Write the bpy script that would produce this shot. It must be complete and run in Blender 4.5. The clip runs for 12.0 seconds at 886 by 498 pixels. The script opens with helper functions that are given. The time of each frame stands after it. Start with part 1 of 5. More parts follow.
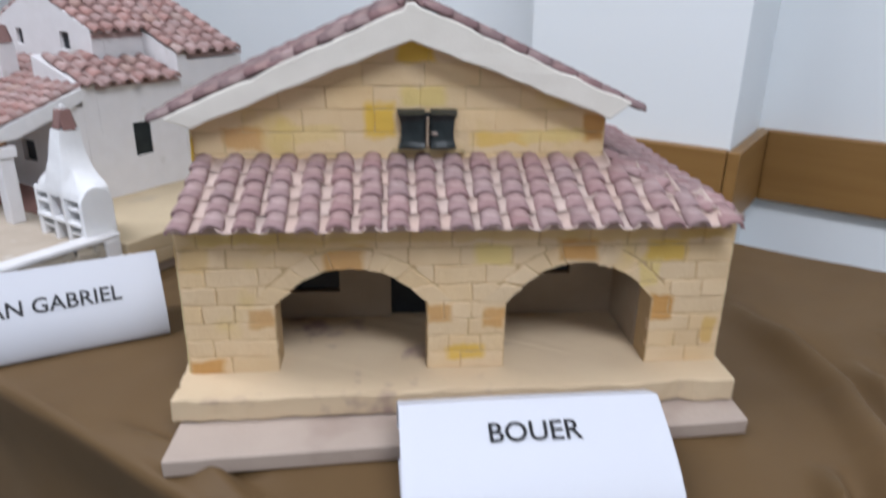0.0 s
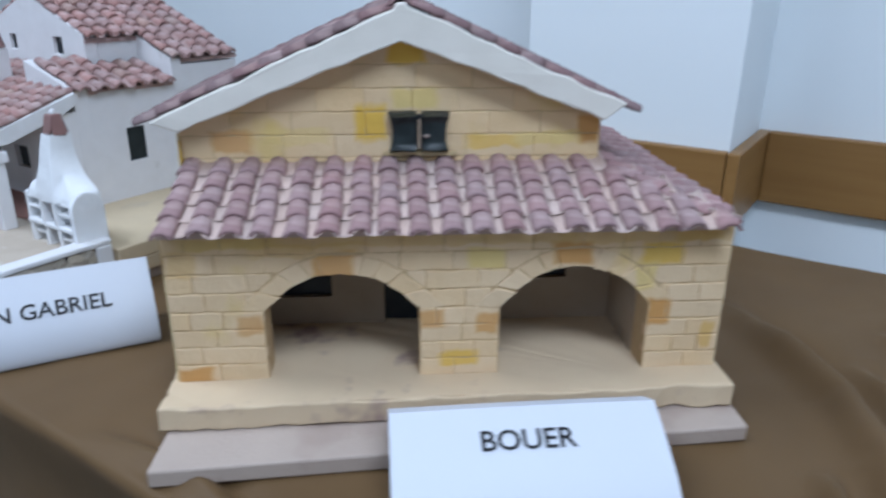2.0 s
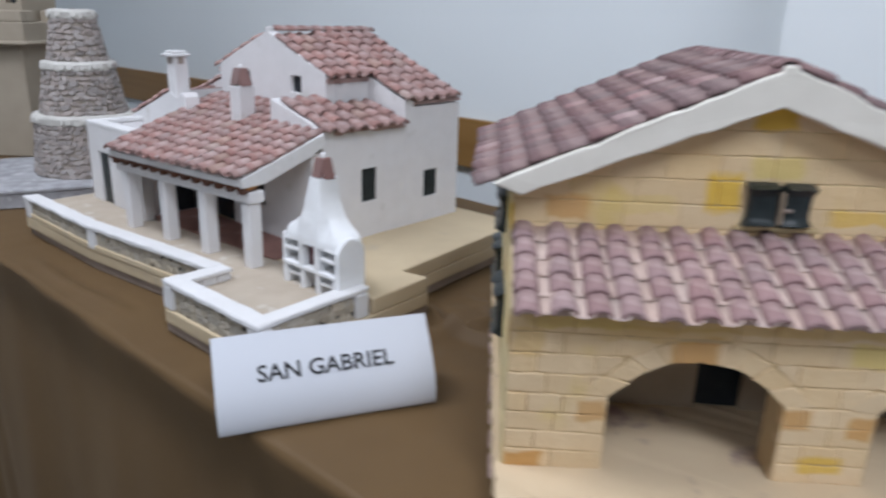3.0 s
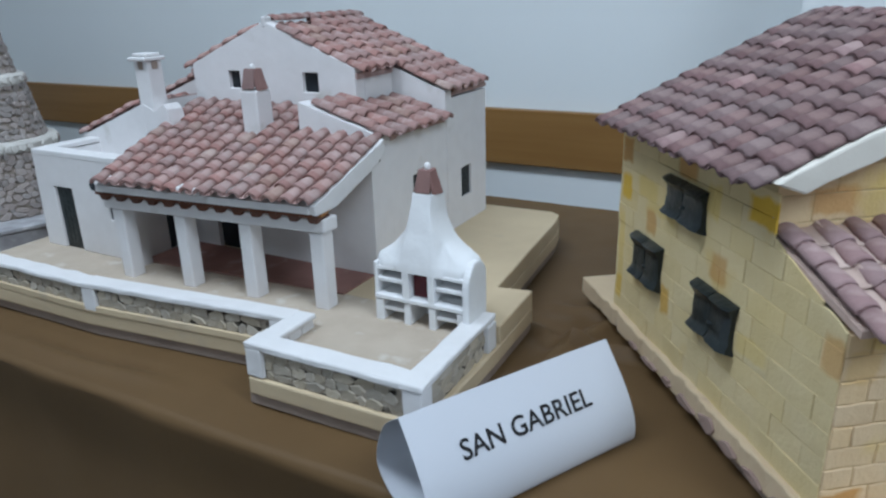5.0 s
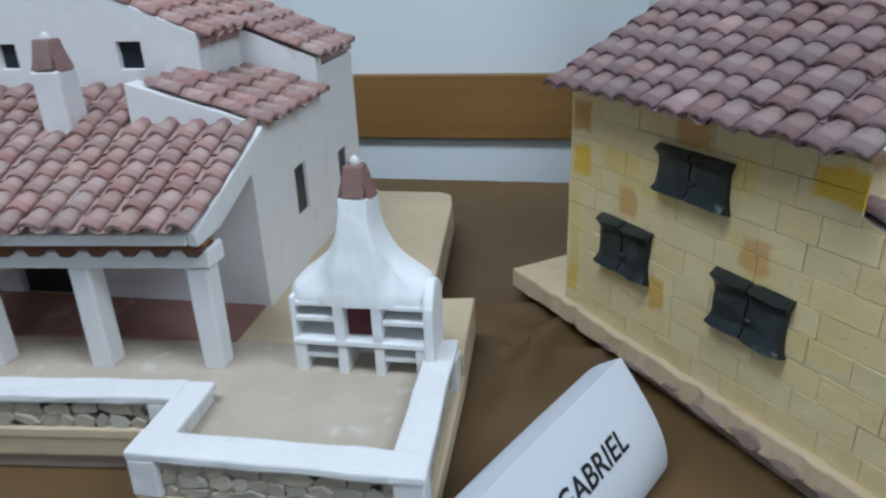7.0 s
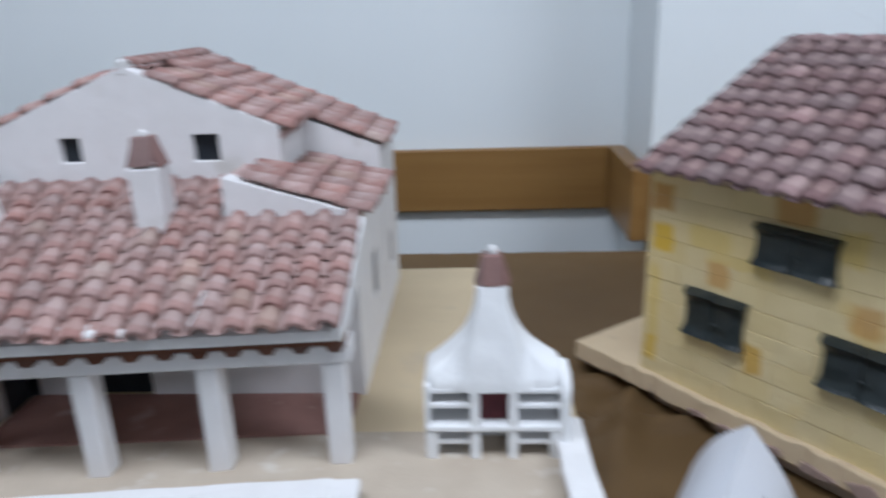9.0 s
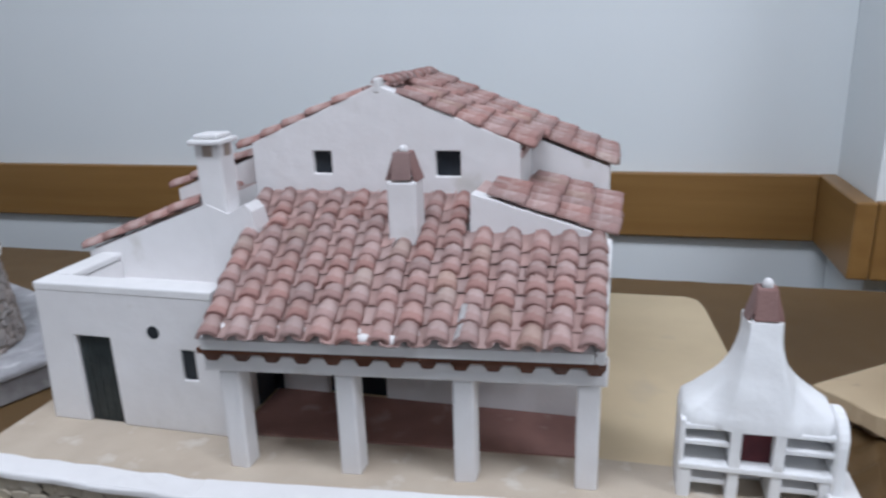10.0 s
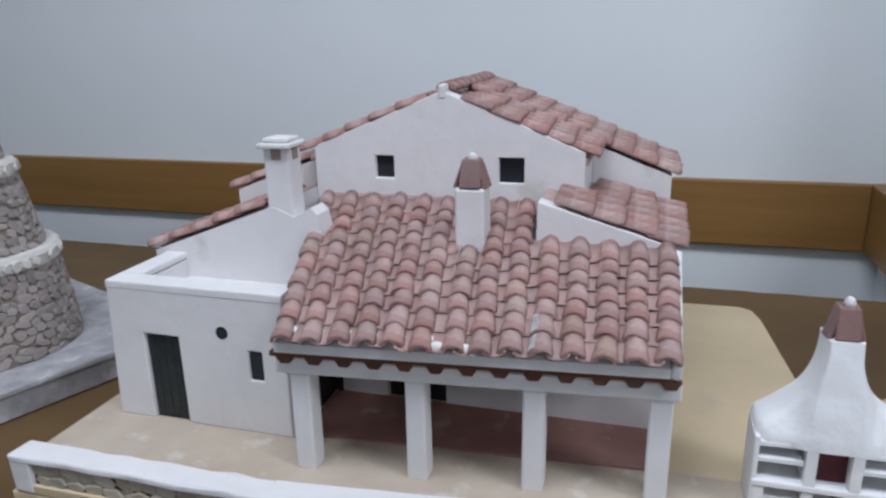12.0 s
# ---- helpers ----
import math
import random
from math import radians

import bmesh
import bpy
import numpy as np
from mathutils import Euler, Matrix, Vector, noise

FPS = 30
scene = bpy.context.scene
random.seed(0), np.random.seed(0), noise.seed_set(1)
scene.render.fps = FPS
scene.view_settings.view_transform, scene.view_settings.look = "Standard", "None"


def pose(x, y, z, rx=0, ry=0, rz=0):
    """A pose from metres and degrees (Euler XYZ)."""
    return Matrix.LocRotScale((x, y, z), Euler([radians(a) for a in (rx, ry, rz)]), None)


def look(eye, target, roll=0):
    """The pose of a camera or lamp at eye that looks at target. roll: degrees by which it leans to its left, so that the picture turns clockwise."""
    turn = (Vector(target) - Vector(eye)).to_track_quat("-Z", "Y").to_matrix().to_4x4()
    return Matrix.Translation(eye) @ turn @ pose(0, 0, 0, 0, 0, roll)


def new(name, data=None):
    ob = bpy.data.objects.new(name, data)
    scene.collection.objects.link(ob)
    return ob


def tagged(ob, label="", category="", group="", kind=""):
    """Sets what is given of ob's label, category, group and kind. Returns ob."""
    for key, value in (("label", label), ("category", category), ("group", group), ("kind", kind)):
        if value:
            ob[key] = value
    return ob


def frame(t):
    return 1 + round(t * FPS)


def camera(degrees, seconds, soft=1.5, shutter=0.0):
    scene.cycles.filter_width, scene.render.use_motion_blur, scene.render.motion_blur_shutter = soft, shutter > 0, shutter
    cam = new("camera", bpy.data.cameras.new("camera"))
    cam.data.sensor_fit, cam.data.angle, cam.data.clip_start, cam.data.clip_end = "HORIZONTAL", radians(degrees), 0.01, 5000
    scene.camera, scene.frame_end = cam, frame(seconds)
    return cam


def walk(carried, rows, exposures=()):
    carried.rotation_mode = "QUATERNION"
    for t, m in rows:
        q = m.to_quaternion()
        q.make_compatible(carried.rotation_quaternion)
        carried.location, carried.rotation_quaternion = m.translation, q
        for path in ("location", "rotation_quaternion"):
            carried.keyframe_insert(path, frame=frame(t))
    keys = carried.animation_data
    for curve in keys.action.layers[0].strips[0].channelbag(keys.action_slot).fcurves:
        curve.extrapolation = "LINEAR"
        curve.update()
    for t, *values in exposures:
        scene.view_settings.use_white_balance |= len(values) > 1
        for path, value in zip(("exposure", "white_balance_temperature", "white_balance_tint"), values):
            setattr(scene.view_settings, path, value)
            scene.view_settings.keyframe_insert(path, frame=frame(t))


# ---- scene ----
cam = camera(64.5, 12.0, soft=2.3, shutter=0.5)
PATH = [
    (0, (0.407, 0.458, 1.115), (-0.622, 2.013, 0.391), 0.8),
    (0.2, (0.42, 0.46, 1.111), (-0.578, 1.992, 0.3), 0.5),
    (0.5, (0.44, 0.476, 1.096), (-0.534, 1.987, 0.22), 1.5),
    (1, (0.444, 0.48, 1.08), (-0.521, 2.01, 0.226), 2.2),
    (1.2, (0.452, 0.485, 1.083), (-0.525, 2.006, 0.227), 2.1),
    (1.3, (0.455, 0.488, 1.088), (-0.534, 2.025, 0.277), 1.8),
    (1.4, (0.454, 0.488, 1.096), (-0.561, 2.041, 0.352), 1.7),
    (1.5, (0.455, 0.49, 1.102), (-0.584, 2.058, 0.421), 1.5),
    (1.7, (0.441, 0.488, 1.114), (-0.607, 2.054, 0.445), 0.7),
    (1.8, (0.435, 0.487, 1.114), (-0.627, 2.049, 0.455), 0.7),
    (2, (0.409, 0.472, 1.111), (-0.63, 2.026, 0.398), 0.4),
    (2.2, (0.354, 0.455, 1.119), (-0.687, 1.998, 0.387), 1.4),
    (2.5, (0.309, 0.421, 1.123), (-0.862, 1.899, 0.458), -0.3),
    (2.7, (0.272, 0.406, 1.12), (-0.931, 1.866, 0.471), 0.8),
    (2.9, (0.224, 0.392, 1.124), (-1.016, 1.832, 0.499), 1.5),
    (3, (0.203, 0.391, 1.123), (-1.048, 1.818, 0.49), 1.6),
    (3.2, (0.14, 0.388, 1.12), (-1.174, 1.752, 0.478), -0.1),
    (4.8, (-0.089, 0.337, 1.124), (-1.02, 1.97, 0.438), -1.4),
    (5, (-0.103, 0.328, 1.122), (-1.012, 1.971, 0.435), -1.6),
    (5.3, (-0.116, 0.323, 1.12), (-0.986, 1.98, 0.414), -1.6),
    (5.5, (-0.13, 0.328, 1.115), (-0.963, 2.007, 0.417), -0.5),
    (6, (-0.193, 0.354, 1.105), (-0.993, 2.035, 0.373), -1.9),
    (6.3, (-0.235, 0.379, 1.103), (-0.979, 2.072, 0.342), -1.4),
    (6.5, (-0.255, 0.403, 1.105), (-0.898, 2.123, 0.312), -1.8),
    (6.7, (-0.269, 0.428, 1.104), (-0.717, 2.204, 0.302), -1.3),
    (6.8, (-0.272, 0.436, 1.102), (-0.673, 2.227, 0.307), -1.9),
    (7, (-0.287, 0.443, 1.103), (-0.633, 2.244, 0.305), -2.2),
    (7.2, (-0.297, 0.451, 1.106), (-0.556, 2.271, 0.319), -1.8),
    (8.8, (-0.426, 0.411, 1.123), (-0.373, 2.291, 0.443), -2.6),
    (9, (-0.447, 0.415, 1.131), (-0.549, 2.307, 0.491), -1.9),
    (9.2, (-0.483, 0.433, 1.129), (-0.71, 2.325, 0.525), -0.2),
    (9.5, (-0.508, 0.415, 1.14), (-0.894, 2.298, 0.587), -1.5),
    (9.8, (-0.526, 0.41, 1.136), (-0.964, 2.269, 0.542), -1.7),
    (10, (-0.539, 0.404, 1.136), (-1.024, 2.256, 0.555), -1.9),
    (10.5, (-0.56, 0.398, 1.146), (-1.146, 2.222, 0.572), -1.6),
    (11, (-0.575, 0.393, 1.143), (-1.216, 2.199, 0.573), -1.7),
    (11.5, (-0.577, 0.392, 1.142), (-1.185, 2.212, 0.579), -1.9),
    (12, (-0.576, 0.395, 1.146), (-1.123, 2.227, 0.559), -1.2),
]
EXPOSURES = [(0.0, 0.07, 6250, 18), (0.5, 0.06, 6150, 17), (0.8, 0.02, 5700, 20), (1.1, 0.0, 5350, 19), (1.5, -0.01, 5200, 15), (2.0, -0.05, 5400, 12), (2.5, -0.05, 5750, 14), (3.0, -0.05, 6150, 16), (5.0, -0.24, 5700, 8), (7.0, -0.22, 5700, 7), (9.0, -0.07, 5950, 14), (10.0, -0.10, 6100, 16), (10.5, -0.18, 6200, 17), (12.0, -0.22, 6100, 16)]
walk(cam, [(t, look(eye, target, roll)) for t, eye, target, roll in PATH], EXPOSURES)

# ---- world and light ----
world = bpy.data.worlds.new("room_air")
world.use_nodes = True
world.node_tree.nodes["Background"].inputs[0].default_value = (0.75, 0.85, 1.0, 1)
world.node_tree.nodes["Background"].inputs[1].default_value = 0.05
scene.world = world


def area_lamp(name, eye, target, sx, sy, watts, colour):
    data = bpy.data.lights.new(name, "AREA")
    data.shape, data.size, data.size_y, data.energy, data.color = "RECTANGLE", sx, sy, watts, colour
    ob = new(name, data)
    ob.matrix_world = look(eye, target)
    return ob


# Unseen ceiling lamps; the third is added only to brighten the house fronts.
LAMPS = ((-0.95, 0.30, 28), (1.25, 0.18, 36), (0.3, -1.8, 16))
for lx, ly, watts in LAMPS:
    area_lamp("ceiling_tube_light_lamp", (lx, ly, 2.62), (lx, ly + 0.05, 0), 1.3, 0.5, watts, (0.90, 0.96, 1.0))


# ---- materials ----
def material(name, base, other=None, rough=0.8, scale=30.0, fine=300.0, bump=0.2, spread=0.0, metal=0.0, amount=0.6, stain=None, stain_scale=12.0, stain_cut=0.6, sheen=0.0, wavy=0.0):
    """Two colours mixed by a soft noise, a fine grain in relief, and a brightness that differs a little from piece to piece."""
    m = bpy.data.materials.new(name)
    m.use_nodes = True
    nt = m.node_tree
    bsdf = nt.nodes["Principled BSDF"]
    other = other or tuple(c * 0.82 for c in base)
    co = nt.nodes.new("ShaderNodeTexCoord")
    n1 = nt.nodes.new("ShaderNodeTexNoise")
    n1.inputs["Scale"].default_value, n1.inputs["Detail"].default_value = scale, 6
    n2 = nt.nodes.new("ShaderNodeTexNoise")
    n2.inputs["Scale"].default_value, n2.inputs["Detail"].default_value = fine, 4
    nt.links.new(co.outputs["Object"], n1.inputs["Vector"])
    nt.links.new(co.outputs["Object"], n2.inputs["Vector"])
    ramp = nt.nodes.new("ShaderNodeMapRange")
    ramp.inputs["From Min"].default_value, ramp.inputs["From Max"].default_value = 0.35, 0.65
    ramp.inputs["To Max"].default_value = amount
    nt.links.new(n1.outputs["Fac"], ramp.inputs["Value"])
    mix = nt.nodes.new("ShaderNodeMix")
    mix.data_type = "RGBA"
    mix.inputs["A"].default_value, mix.inputs["B"].default_value = (*base, 1), (*other, 1)
    nt.links.new(ramp.outputs["Result"], mix.inputs["Factor"])
    out = mix.outputs["Result"]
    if stain:
        n3 = nt.nodes.new("ShaderNodeTexNoise")
        n3.inputs["Scale"].default_value, n3.inputs["Detail"].default_value = stain_scale, 3
        nt.links.new(co.outputs["Object"], n3.inputs["Vector"])
        cut = nt.nodes.new("ShaderNodeMapRange")
        cut.inputs["From Min"].default_value, cut.inputs["From Max"].default_value = stain_cut, stain_cut + 0.12
        nt.links.new(n3.outputs["Fac"], cut.inputs["Value"])
        mix3 = nt.nodes.new("ShaderNodeMix")
        mix3.data_type = "RGBA"
        nt.links.new(out, mix3.inputs["A"])
        mix3.inputs["B"].default_value = (*stain, 1)
        nt.links.new(cut.outputs["Result"], mix3.inputs["Factor"])
        out = mix3.outputs["Result"]
    if spread:
        info = nt.nodes.new("ShaderNodeObjectInfo")
        hsv = nt.nodes.new("ShaderNodeHueSaturation")
        rng = nt.nodes.new("ShaderNodeMapRange")
        rng.inputs["To Min"].default_value, rng.inputs["To Max"].default_value = 1 - spread, 1 + spread
        nt.links.new(info.outputs["Random"], rng.inputs["Value"])
        nt.links.new(rng.outputs["Result"], hsv.inputs["Value"])
        hue = nt.nodes.new("ShaderNodeMapRange")
        mul = nt.nodes.new("ShaderNodeMath")
        mul.operation = "MULTIPLY"
        mul.inputs[1].default_value = 7.31
        fr = nt.nodes.new("ShaderNodeMath")
        fr.operation = "FRACT"
        nt.links.new(info.outputs["Random"], mul.inputs[0])
        nt.links.new(mul.outputs[0], fr.inputs[0])
        hue.inputs["To Min"].default_value, hue.inputs["To Max"].default_value = 1 - spread * 1.4, 1 + spread * 1.1
        nt.links.new(fr.outputs[0], hue.inputs["Value"])
        nt.links.new(hue.outputs["Result"], hsv.inputs["Saturation"])
        nt.links.new(out, hsv.inputs["Color"])
        out = hsv.outputs["Color"]
    nt.links.new(out, bsdf.inputs["Base Color"])
    bsdf.inputs["Roughness"].default_value, bsdf.inputs["Metallic"].default_value = rough, metal
    bsdf.inputs["Specular IOR Level"].default_value = 0.3
    if sheen:
        bsdf.inputs["Sheen Weight"].default_value = sheen
    if bump:
        b = nt.nodes.new("ShaderNodeBump")
        b.inputs["Strength"].default_value, b.inputs["Distance"].default_value = bump, 0.002
        nt.links.new(n2.outputs["Fac"], b.inputs["Height"])
        nt.links.new(b.outputs["Normal"], bsdf.inputs["Normal"])
        if wavy:
            b2 = nt.nodes.new("ShaderNodeBump")
            b2.inputs["Strength"].default_value, b2.inputs["Distance"].default_value = wavy, 0.006
            n4 = nt.nodes.new("ShaderNodeTexNoise")
            n4.inputs["Scale"].default_value, n4.inputs["Detail"].default_value = 55, 2
            nt.links.new(co.outputs["Object"], n4.inputs["Vector"])
            nt.links.new(n4.outputs["Fac"], b2.inputs["Height"])
            nt.links.new(b2.outputs["Normal"], b.inputs["Normal"])
    return m


def wood_material(name, base, dark, along="X"):
    m = material(name, base, dark, rough=0.38, scale=4.0, fine=60, bump=0.05)
    nt = m.node_tree
    co = nt.nodes["Texture Coordinate"]
    mp = nt.nodes.new("ShaderNodeMapping")
    mp.inputs["Scale"].default_value = (0.5, 6, 9) if along == "X" else (6, 0.5, 9)
    nt.links.new(co.outputs["Object"], mp.inputs["Vector"])
    for n in nt.nodes:
        if n.type == "TEX_NOISE":
            nt.links.new(mp.outputs["Vector"], n.inputs["Vector"])
    return m


ORANGE, OCHRE, YELLOW, WASH = (0.53, 0.27, 0.07), (0.60, 0.37, 0.09), (0.68, 0.43, 0.04), (0.68, 0.52, 0.20)


def brushed_stone(name, axis, strokes, base, other):
    """Pale sandstone with dabs of thin paint: strokes of (along, height, half width, half height, colour, strength) in the house's own frame."""
    m = material(name, base, other, rough=0.92, scale=24, fine=420, bump=0.35, wavy=0.3, spread=0.04, stain=(0.67, 0.50, 0.21), stain_scale=15, stain_cut=0.60)
    nt = m.node_tree
    bsdf = nt.nodes["Principled BSDF"]
    co = nt.nodes["Texture Coordinate"]
    out = bsdf.inputs["Base Color"].links[0].from_socket
    warp = nt.nodes.new("ShaderNodeTexNoise")
    warp.inputs["Scale"].default_value, warp.inputs["Detail"].default_value = 55, 3
    nt.links.new(co.outputs["Object"], warp.inputs["Vector"])
    bend = nt.nodes.new("ShaderNodeVectorMath")
    bend.operation = "MULTIPLY_ADD"
    bend.inputs[1].default_value = (0.012, 0.012, 0.012)
    nt.links.new(warp.outputs["Color"], bend.inputs[0])
    nt.links.new(co.outputs["Object"], bend.inputs[2])
    sep = nt.nodes.new("ShaderNodeSeparateXYZ")
    nt.links.new(bend.outputs[0], sep.inputs[0])
    flat = nt.nodes.new("ShaderNodeCombineXYZ")
    nt.links.new(sep.outputs[axis], flat.inputs["X"])
    nt.links.new(sep.outputs["Z"], flat.inputs["Y"])
    for a, h, ra, rh, colour, strength in strokes:
        off = nt.nodes.new("ShaderNodeVectorMath")
        off.operation = "SUBTRACT"
        off.inputs[1].default_value = (a + 0.006, h + 0.006, 0)
        nt.links.new(flat.outputs[0], off.inputs[0])
        div = nt.nodes.new("ShaderNodeVectorMath")
        div.operation = "DIVIDE"
        div.inputs[1].default_value = (ra, rh, 1)
        nt.links.new(off.outputs[0], div.inputs[0])
        size = nt.nodes.new("ShaderNodeVectorMath")
        size.operation = "ABSOLUTE"
        nt.links.new(div.outputs[0], size.inputs[0])
        both = nt.nodes.new("ShaderNodeSeparateXYZ")
        nt.links.new(size.outputs[0], both.inputs[0])
        far = nt.nodes.new("ShaderNodeMath")
        far.operation = "SMOOTH_MAX"
        far.inputs[2].default_value = 0.35
        nt.links.new(both.outputs["X"], far.inputs[0])
        nt.links.new(both.outputs["Y"], far.inputs[1])
        dab = nt.nodes.new("ShaderNodeMapRange")
        dab.inputs["From Min"].default_value, dab.inputs["From Max"].default_value = 1.15, 0.8
        dab.inputs["To Min"].default_value, dab.inputs["To Max"].default_value = 0, strength
        nt.links.new(far.outputs["Value"], dab.inputs["Value"])
        mix = nt.nodes.new("ShaderNodeMix")
        mix.data_type = "RGBA"
        nt.links.new(dab.outputs["Result"], mix.inputs["Factor"])
        nt.links.new(out, mix.inputs["A"])
        mix.inputs["B"].default_value = (*colour, 1)
        out = mix.outputs["Result"]
    nt.links.new(out, bsdf.inputs["Base Color"])
    return m


M_WALL = material("painted_wall", (0.84, 0.885, 0.905), (0.81, 0.86, 0.885), rough=0.6, scale=3, fine=90, bump=0.05)
M_CEIL = material("ceiling_paint", (0.8, 0.8, 0.8), rough=0.8, scale=3, bump=0.03, amount=0.2)
M_FLOOR = material("floor_tile", (0.17, 0.15, 0.13), (0.13, 0.12, 0.10), rough=0.4, scale=6, bump=0.03)
M_RAIL = wood_material("varnished_wood", (0.30, 0.165, 0.055), (0.22, 0.115, 0.035), "X")
M_RAIL_Y = wood_material("varnished_wood_side", (0.30, 0.165, 0.055), (0.22, 0.115, 0.035), "Y")
M_CLOTH = material("brown_cloth", (0.128, 0.076, 0.031), (0.106, 0.062, 0.025), rough=0.6, scale=9, fine=1500, bump=0.06, sheen=0.07)
M_CLOTH.node_tree.nodes["Principled BSDF"].inputs["Specular IOR Level"].default_value = 0.28
M_CLOTH.node_tree.nodes["Principled BSDF"].inputs["Sheen Tint"].default_value = (0.75, 0.6, 0.42, 1)
M_PLASTER = material("white_plaster", (0.745, 0.732, 0.735), (0.69, 0.675, 0.672), rough=0.85, scale=45, fine=260, bump=0.09, amount=0.5, stain=(0.62, 0.60, 0.575), stain_scale=26, stain_cut=0.66, wavy=0.12)
M_CAP = material("white_cap_plaster", (0.73, 0.722, 0.722), (0.67, 0.662, 0.66), rough=0.8, scale=50, fine=350, bump=0.09, amount=0.5, wavy=0.25)
# Oven plaster is whiter than the walls; missing light is put into the colour.
M_OVEN = material("limewashed_plaster", (0.78, 0.785, 0.79), (0.72, 0.725, 0.73), rough=0.85, scale=50, fine=350, bump=0.12, amount=0.5, wavy=0.25)
M_SAND = material("sand_plaster", (0.585, 0.475, 0.315), (0.53, 0.425, 0.285), rough=0.95, scale=22, fine=900, bump=0.35, stain=(0.50, 0.415, 0.30), stain_scale=14, stain_cut=0.62)
M_CHIPPED = material("chipped_sand_plaster", (0.64, 0.505, 0.335), (0.59, 0.455, 0.30), rough=0.95, scale=22, fine=900, bump=0.4, stain=(0.33, 0.235, 0.20), stain_scale=20, stain_cut=0.60)
M_GREYBOARD = material("weathered_board", (0.33, 0.265, 0.225), (0.22, 0.175, 0.15), rough=0.9, scale=18, fine=300, bump=0.3)
M_PINKBOARD = material("plywood_board", (0.45, 0.37, 0.31), (0.39, 0.315, 0.265), rough=0.9, scale=14, fine=240, bump=0.25, stain=(0.34, 0.26, 0.215), stain_scale=9, stain_cut=0.6)
M_TILE = material("terracotta", (0.358, 0.218, 0.197), (0.296, 0.175, 0.158), rough=0.85, scale=60, fine=500, bump=0.3, spread=0.13, stain=(0.42, 0.295, 0.27), stain_scale=70, stain_cut=0.53)
M_TILE_OLD = material("faded_terracotta", (0.335, 0.218, 0.215), (0.28, 0.178, 0.178), rough=0.88, scale=60, fine=500, bump=0.3, spread=0.1, stain=(0.40, 0.28, 0.265), stain_scale=60, stain_cut=0.54)
# Main-roof copy of the faded tiles, darkened for the weaker light on that roof.
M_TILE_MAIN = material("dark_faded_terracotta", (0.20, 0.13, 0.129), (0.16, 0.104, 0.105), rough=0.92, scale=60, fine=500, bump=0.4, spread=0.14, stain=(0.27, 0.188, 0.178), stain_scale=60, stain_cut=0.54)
M_TILE_TAN = material("dusty_terracotta", (0.35, 0.235, 0.205), (0.29, 0.19, 0.165), rough=0.88, scale=60, fine=500, bump=0.3, spread=0.15, stain=(0.42, 0.31, 0.27), stain_scale=70, stain_cut=0.5)
M_TILE_CHANNEL = material("pink_terracotta", (0.40, 0.272, 0.248), (0.335, 0.222, 0.203), rough=0.9, scale=60, fine=500, bump=0.35, spread=0.1)
M_HAT = material("dark_terracotta", (0.27, 0.165, 0.15), (0.20, 0.12, 0.11), rough=0.9, scale=60, fine=400, bump=0.3, spread=0.15)
M_MORTAR = material("pink_mortar", (0.48, 0.35, 0.325), (0.41, 0.29, 0.27), rough=0.95, scale=60, fine=500, bump=0.4)
M_GUTTER = material("pale_gutter_mortar", (0.53, 0.405, 0.35), (0.45, 0.335, 0.29), rough=0.95, scale=60, fine=500, bump=0.4, spread=0.08)
M_STONE_FRONT = brushed_stone("front_sandstone", "X", (
    (-0.087, 0.042, 0.015, 0.008, ORANGE, 0.85), (-0.038, 0.089, 0.011, 0.009, ORANGE, 0.6), (0.034, 0.142, 0.017, 0.011, ORANGE, 0.75), (0.116, 0.091, 0.011, 0.009, ORANGE, 0.7),
    (0.165, 0.086, 0.009, 0.010, ORANGE, 0.75), (0.235, 0.150, 0.017, 0.010, ORANGE, 0.85), (0.315, 0.092, 0.010, 0.011, ORANGE, 0.9), (0.361, 0.068, 0.006, 0.012, OCHRE, 0.7),
    (0.140, 0.053, 0.017, 0.007, YELLOW, 0.75), (0.162, 0.145, 0.017, 0.010, WASH, 0.9), (0.313, 0.147, 0.018, 0.011, YELLOW, 0.75), (0.342, 0.163, 0.022, 0.005, OCHRE, 0.6),
    (0.012, 0.156, 0.05, 0.006, OCHRE, 0.35), (-0.088, 0.146, 0.012, 0.012, OCHRE, 0.4), (0.30, 0.126, 0.010, 0.014, WASH, 0.8), (-0.05, 0.163, 0.04, 0.005, WASH, 0.7), (0.15, 0.164, 0.24, 0.0055, OCHRE, 0.4)), (0.71, 0.54, 0.335), (0.67, 0.485, 0.275))
M_STONE_GABLE = brushed_stone("gable_sandstone", "X", (
    (-0.057, 0.227, 0.018, 0.010, ORANGE, 0.65), (0.264, 0.238, 0.010, 0.014, ORANGE, 0.85), (0.098, 0.306, 0.017, 0.011, YELLOW, 0.85), (0.066, 0.244, 0.014, 0.016, YELLOW, 0.85),
    (0.176, 0.226, 0.026, 0.006, YELLOW, 0.6), (0.105, 0.265, 0.020, 0.009, WASH, 0.9), (0.225, 0.229, 0.03, 0.006, WASH, 0.8), (0.0, 0.232, 0.03, 0.008, WASH, 0.5)), (0.71, 0.54, 0.325), (0.67, 0.485, 0.265))
